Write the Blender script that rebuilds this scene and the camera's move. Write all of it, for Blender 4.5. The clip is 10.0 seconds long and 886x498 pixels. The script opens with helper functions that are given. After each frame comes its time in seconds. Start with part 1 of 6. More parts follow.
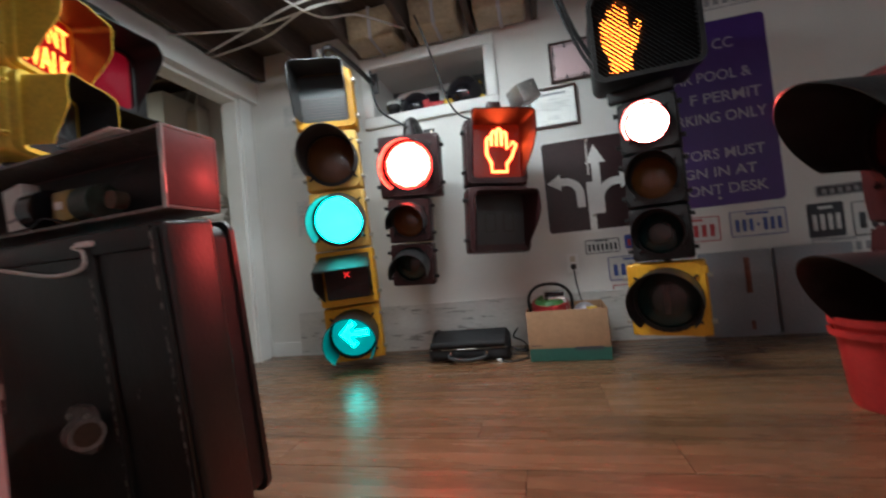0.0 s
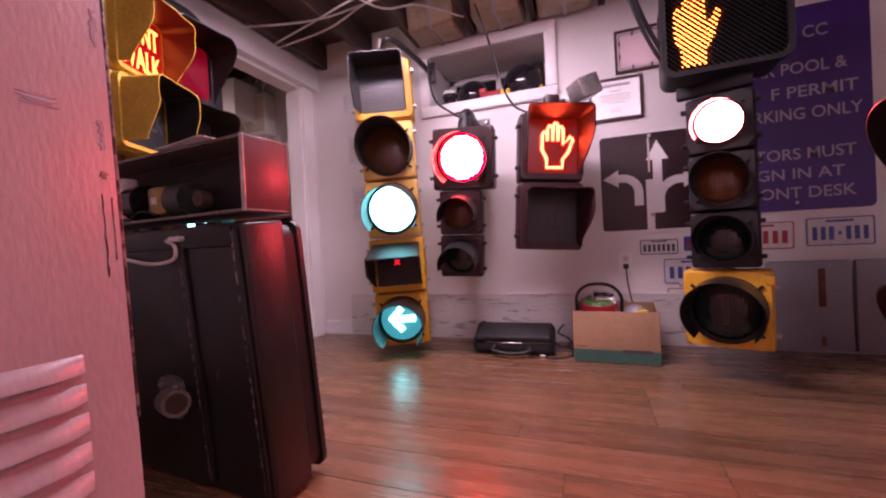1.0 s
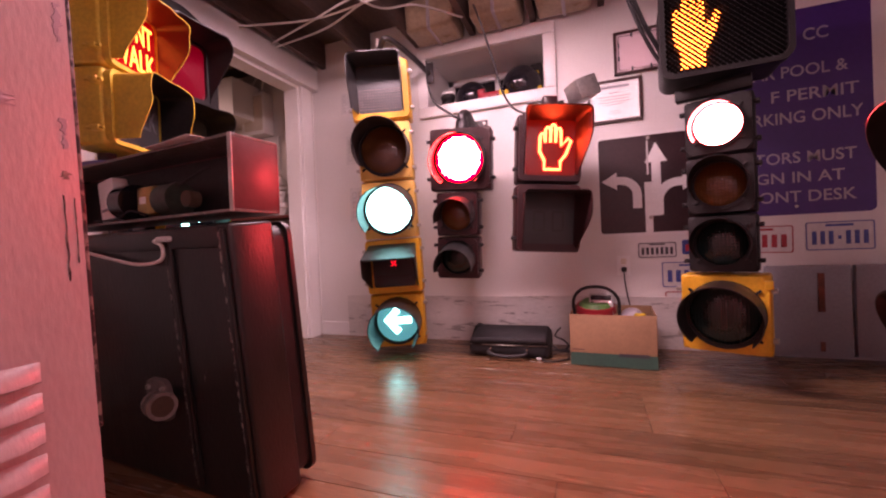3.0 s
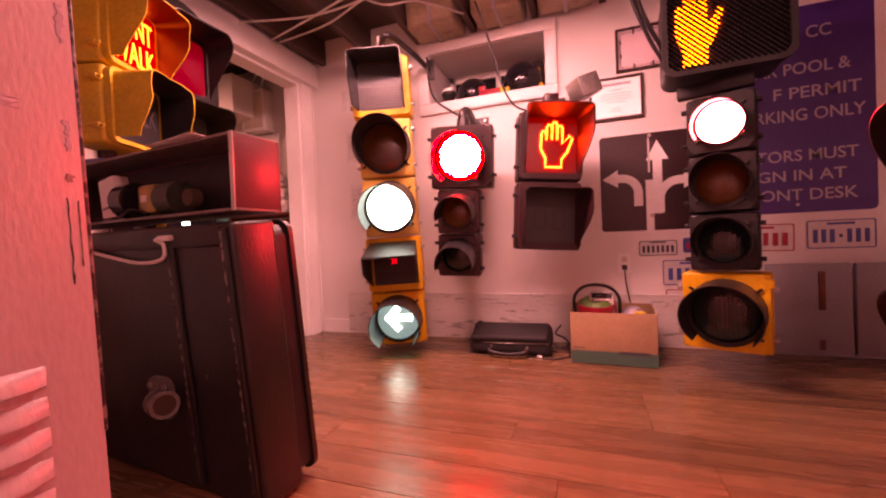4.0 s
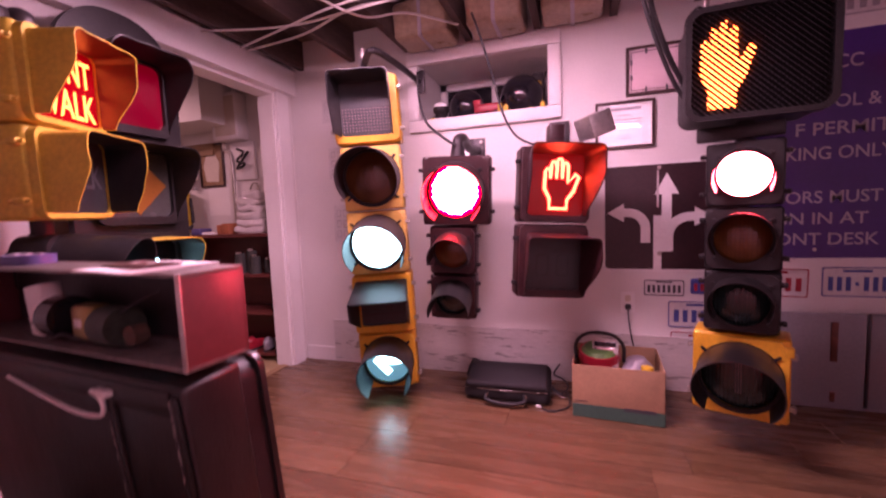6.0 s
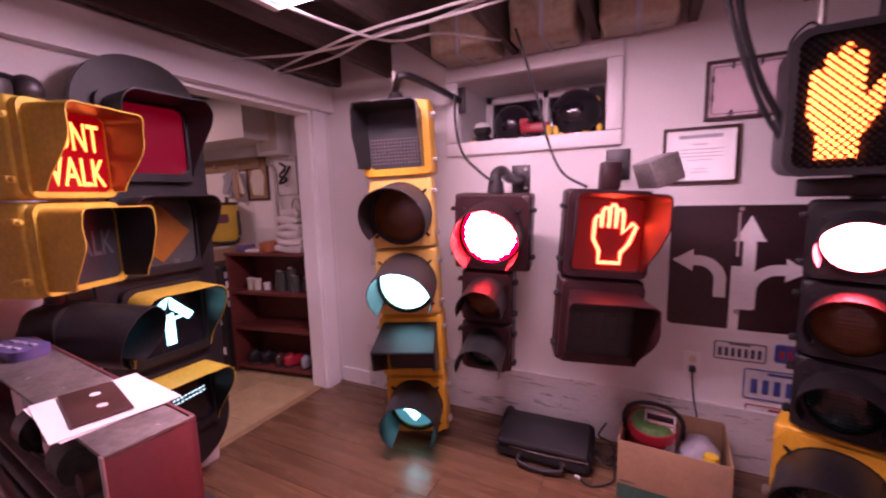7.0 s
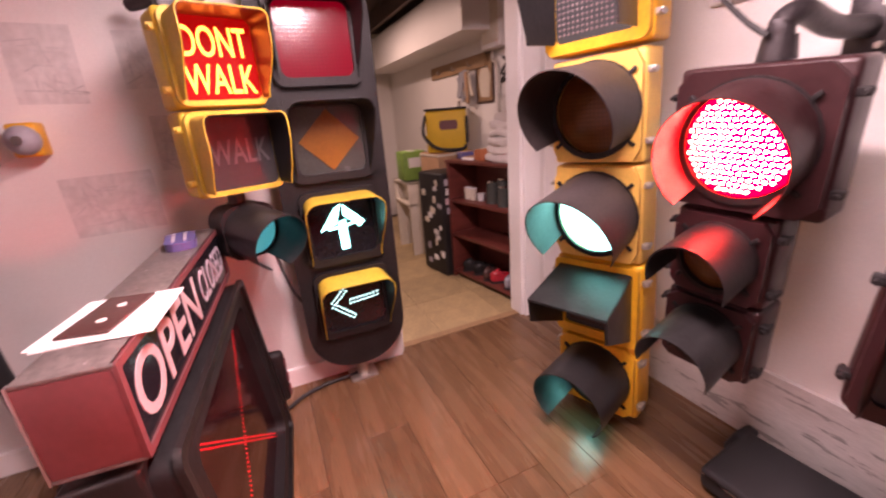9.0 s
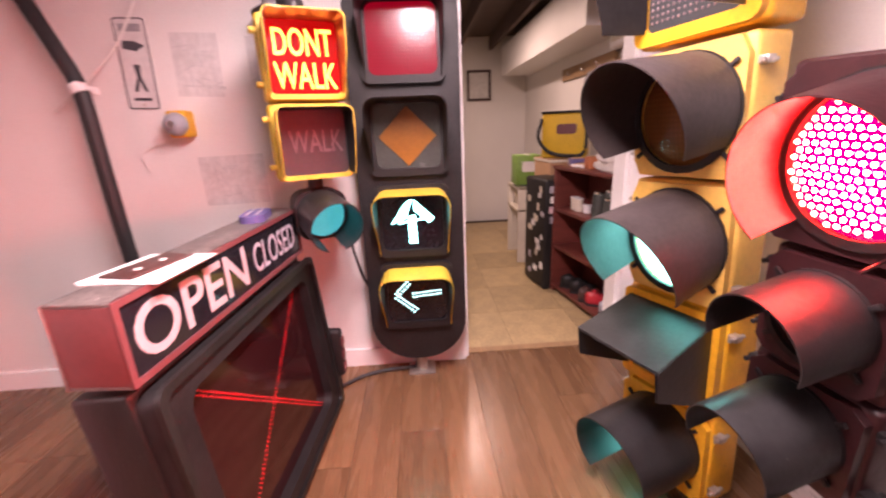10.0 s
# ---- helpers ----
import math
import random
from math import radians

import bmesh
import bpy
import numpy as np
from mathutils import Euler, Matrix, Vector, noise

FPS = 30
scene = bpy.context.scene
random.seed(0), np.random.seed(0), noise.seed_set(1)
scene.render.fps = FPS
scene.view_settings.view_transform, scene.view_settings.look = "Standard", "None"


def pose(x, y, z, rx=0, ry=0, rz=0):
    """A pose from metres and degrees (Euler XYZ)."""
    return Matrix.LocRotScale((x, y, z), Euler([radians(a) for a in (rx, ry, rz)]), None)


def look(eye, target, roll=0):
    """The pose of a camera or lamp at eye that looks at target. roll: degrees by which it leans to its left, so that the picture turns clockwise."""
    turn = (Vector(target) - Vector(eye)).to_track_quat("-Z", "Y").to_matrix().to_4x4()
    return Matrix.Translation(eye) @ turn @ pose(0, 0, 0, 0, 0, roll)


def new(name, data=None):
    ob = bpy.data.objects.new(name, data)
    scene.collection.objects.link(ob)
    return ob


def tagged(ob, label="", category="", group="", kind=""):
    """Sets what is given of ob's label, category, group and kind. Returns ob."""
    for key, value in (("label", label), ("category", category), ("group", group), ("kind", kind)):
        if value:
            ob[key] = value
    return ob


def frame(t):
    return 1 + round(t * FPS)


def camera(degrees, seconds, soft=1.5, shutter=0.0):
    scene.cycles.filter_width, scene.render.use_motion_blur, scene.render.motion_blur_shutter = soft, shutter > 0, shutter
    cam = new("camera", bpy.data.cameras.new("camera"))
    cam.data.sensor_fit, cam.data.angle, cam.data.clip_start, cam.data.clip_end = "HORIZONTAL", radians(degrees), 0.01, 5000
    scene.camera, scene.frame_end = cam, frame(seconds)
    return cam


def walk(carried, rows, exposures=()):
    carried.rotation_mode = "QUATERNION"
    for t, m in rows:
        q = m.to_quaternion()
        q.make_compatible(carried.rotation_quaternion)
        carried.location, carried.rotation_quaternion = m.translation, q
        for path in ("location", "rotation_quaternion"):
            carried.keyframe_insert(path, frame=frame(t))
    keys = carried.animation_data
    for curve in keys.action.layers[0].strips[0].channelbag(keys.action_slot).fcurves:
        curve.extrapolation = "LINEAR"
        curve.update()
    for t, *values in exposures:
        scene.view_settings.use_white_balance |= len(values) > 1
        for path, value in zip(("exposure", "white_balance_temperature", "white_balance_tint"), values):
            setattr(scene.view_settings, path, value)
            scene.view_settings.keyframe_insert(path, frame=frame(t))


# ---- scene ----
cam = camera(95.3, 10.0, soft=2.15, shutter=0.4)
PATH = [
    (0, (0.287, 0.296, 0.586), (-0.178, 2.241, 0.647), -5.7),
    (0.5, (0.314, 0.245, 0.657), (-0.36, 2.126, 0.745), -1.9),
    (1, (0.289, 0.259, 0.656), (-0.403, 2.135, 0.637), -2.8),
    (1.5, (0.29, 0.275, 0.665), (-0.435, 2.139, 0.648), -2.9),
    (2, (0.303, 0.285, 0.66), (-0.402, 2.157, 0.643), -2.9),
    (2.5, (0.306, 0.283, 0.659), (-0.389, 2.158, 0.645), -2.5),
    (4, (0.3, 0.282, 0.666), (-0.394, 2.157, 0.634), -2.3),
    (4.5, (0.291, 0.290, 0.671), (-0.364, 2.179, 0.615), -2.3),
    (5, (0.304, 0.283, 0.671), (-0.351, 2.172, 0.634), -2.3),
    (5.2, (0.309, 0.282, 0.667), (-0.35, 2.170, 0.623), -2.4),
    (6.3, (0.183, 0.558, 1.204), (-0.441, 2.448, 1.005), -2.2),
    (6.5, (0.191, 0.605, 1.263), (-0.467, 2.485, 1.077), -1.4),
    (7, (0.251, 0.735, 1.341), (-0.643, 2.505, 1.078), -1.5),
    (7.5, (0.204, 0.843, 1.357), (-0.914, 2.461, 0.995), -1.6),
    (8, (0.081, 0.975, 1.346), (-1.205, 2.433, 0.88), -2.1),
    (8.5, (0.098, 1.165, 1.321), (-1.33, 2.475, 0.826), -2.2),
    (9, (0.239, 1.415, 1.284), (-1.506, 2.16, 0.651), -4.5),
    (9.5, (0.209, 1.626, 1.262), (-1.63, 2.098, 0.632), -3.1),
    (10, (0.26, 1.745, 1.247), (-1.652, 1.843, 0.669), -2.4),
]
EXPOSURES = [
    (0.0, 0.95, 5700, -6), (0.6, 1.25, 6600, 60), (2.7, 1.3, 6600, 60), (3.8, 1.5, 12800, 130), (5.2, 1.5, 12800, 130), (6.3, 1.15, 6300, 105),
    (7.0, 0.95, 7000, 90), (7.5, 0.85, 7900, 60), (8.0, 1.45, 8300, 88), (8.5, 1.15, 7700, 54), (9.0, 1.7, 7600, 54), (9.5, 1.8, 6600, 24), (10.0, 2.15, 7300, 46),
]
walk(cam, [(t, look(eye, target, roll)) for t, eye, target, roll in PATH], EXPOSURES)

# ---- world and lights ----
world = bpy.data.worlds.new("world")
scene.world = world
world.use_nodes = True
world.node_tree.nodes["Background"].inputs[0].default_value = (0.5, 0.5, 0.55, 1)
world.node_tree.nodes["Background"].inputs[1].default_value = 0.02


def area_lamp(name, m, sx, sy, watts, colour):
    data = bpy.data.lights.new(name, "AREA")
    data.shape, data.size, data.size_y, data.energy, data.color = "RECTANGLE", sx, sy, watts, colour
    ob = new(name, data)
    ob.matrix_world = m
    return ob


TUBE_WATTS, FAR_WATTS = 17.0, 4.6
area_lamp("tube_light", pose(-0.36, 1.80, 2.02), 1.15, 0.12, TUBE_WATTS, (1.0, 0.96, 0.95))
# weak fill lamp, added out of view behind the camera
area_lamp("back_fill_light", pose(1.0, -0.2, 2.02), 1.15, 0.12, TUBE_WATTS * 0.09, (1.0, 0.96, 0.95))
area_lamp("far_room_light", pose(-3.4, 2.2, 2.10), 0.9, 0.12, FAR_WATTS, (1.0, 0.86, 0.68))


# ---- materials ----
def nodes_of(m):
    m.use_nodes = True
    return m.node_tree.nodes, m.node_tree.links, m.node_tree.nodes["Principled BSDF"]


def surface(name, base, rough=0.5, metal=0.0, var=0.18, coarse=5.0, fine=70.0, bump=0.15, wear=None, wear_at=0.62, stretch=(1, 1, 1), per_object=0.0, coat=0.0, spec=0.5):
    """A painted, worn or grained surface: tone varies at two scales, with fine relief and patches of wear."""
    m = bpy.data.materials.new(name)
    n, l, p = nodes_of(m)
    co = n.new("ShaderNodeTexCoord")
    mp = n.new("ShaderNodeMapping")
    mp.inputs["Scale"].default_value = stretch
    l.new(co.outputs["Object"], mp.inputs[0])
    big, small = n.new("ShaderNodeTexNoise"), n.new("ShaderNodeTexNoise")
    for t, s, d in ((big, coarse, 5), (small, fine, 3)):
        t.inputs["Scale"].default_value, t.inputs["Detail"].default_value = s, d
        l.new(mp.outputs[0], t.inputs["Vector"])
    mix = n.new("ShaderNodeMath")
    mix.operation = "MULTIPLY_ADD"
    mix.inputs[1].default_value = 0.45
    l.new(small.outputs["Fac"], mix.inputs[0])
    half = n.new("ShaderNodeMath")
    half.operation = "MULTIPLY"
    half.inputs[1].default_value = 0.55
    l.new(big.outputs["Fac"], half.inputs[0])
    l.new(half.outputs[0], mix.inputs[2])
    value = mix.outputs[0]
    if per_object:
        info = n.new("ShaderNodeObjectInfo")
        add = n.new("ShaderNodeMath")
        add.operation = "MULTIPLY_ADD"
        add.inputs[1].default_value = per_object
        l.new(info.outputs["Random"], add.inputs[0])
        l.new(value, add.inputs[2])
        shift = n.new("ShaderNodeMath")
        shift.operation = "SUBTRACT"
        shift.inputs[1].default_value = per_object / 2
        l.new(add.outputs[0], shift.inputs[0])
        value = shift.outputs[0]
    ramp = n.new("ShaderNodeValToRGB")
    lo, hi = (tuple(min(1, max(0, c * k)) for c in base) for k in (1 - 1.6 * var, 1 + 1.6 * var))
    ramp.color_ramp.elements[0].position, ramp.color_ramp.elements[0].color = 0.25, (*lo, 1)
    ramp.color_ramp.elements[1].position, ramp.color_ramp.elements[1].color = 0.75, (*hi, 1)
    l.new(value, ramp.inputs[0])
    colour = ramp.outputs[0]
    if wear:
        spots = n.new("ShaderNodeTexNoise")
        spots.inputs["Scale"].default_value, spots.inputs["Detail"].default_value, spots.inputs["Roughness"].default_value = coarse * 3.1, 8, 0.7
        l.new(mp.outputs[0], spots.inputs["Vector"])
        cut = n.new("ShaderNodeValToRGB")
        cut.color_ramp.elements[0].position, cut.color_ramp.elements[1].position = wear_at, wear_at + 0.03
        l.new(spots.outputs["Fac"], cut.inputs[0])
        blend = n.new("ShaderNodeMix")
        blend.data_type = "RGBA"
        blend.inputs[7].default_value = (*wear, 1)
        l.new(cut.outputs[0], blend.inputs[0])
        l.new(colour, blend.inputs[6])
        colour = blend.outputs[2]
    l.new(colour, p.inputs["Base Color"])
    rr = n.new("ShaderNodeMapRange")
    rr.inputs[3].default_value, rr.inputs[4].default_value = max(0.03, rough - 0.12), min(1, rough + 0.12)
    l.new(big.outputs["Fac"], rr.inputs[0])
    l.new(rr.outputs[0], p.inputs["Roughness"])
    p.inputs["Metallic"].default_value = metal
    p.inputs["Coat Weight"].default_value = coat
    p.inputs["Specular IOR Level"].default_value = spec
    bp = n.new("ShaderNodeBump")
    bp.inputs["Strength"].default_value, bp.inputs["Distance"].default_value = bump, 0.004
    l.new(small.outputs["Fac"], bp.inputs["Height"])
    l.new(bp.outputs[0], p.inputs["Normal"])
    return m


def glowing(name, colour, strength, base=None, rough=0.3):
    m = bpy.data.materials.new(name)
    n, l, p = nodes_of(m)
    p.inputs["Base Color"].default_value = (*(base or colour), 1)
    p.inputs["Roughness"].default_value = rough
    p.inputs["Emission Color"].default_value = (*colour, 1)
    p.inputs["Emission Strength"].default_value = strength
    return m


def prism_lens(name, colour, cells=90.0, rough=0.18, glow=0.0, glow_colour=None, relief=0.4):
    """Moulded signal lens: coloured gloss with a small-celled relief."""
    m = bpy.data.materials.new(name)
    n, l, p = nodes_of(m)
    co, cell, bp = n.new("ShaderNodeTexCoord"), n.new("ShaderNodeTexVoronoi"), n.new("ShaderNodeBump")
    cell.inputs["Scale"].default_value = cells
    cell.inputs["Randomness"].default_value = 0.0
    l.new(co.outputs["Object"], cell.inputs["Vector"])
    bp.inputs["Strength"].default_value, bp.inputs["Distance"].default_value = relief, 0.004
    l.new(cell.outputs["Distance"], bp.inputs["Height"])
    l.new(bp.outputs[0], p.inputs["Normal"])
    ramp = n.new("ShaderNodeValToRGB")
    ramp.color_ramp.elements[0].color = (*colour, 1)
    ramp.color_ramp.elements[1].color = (*(c * 0.55 for c in colour), 1)
    l.new(cell.outputs["Distance"], ramp.inputs[0])
    l.new(ramp.outputs[0], p.inputs["Base Color"])
    p.inputs["Roughness"].default_value = rough
    p.inputs["Coat Weight"].default_value = 0.4
    if glow:
        p.inputs["Emission Color"].default_value = (*(glow_colour or colour), 1)
        p.inputs["Emission Strength"].default_value = glow
    return m


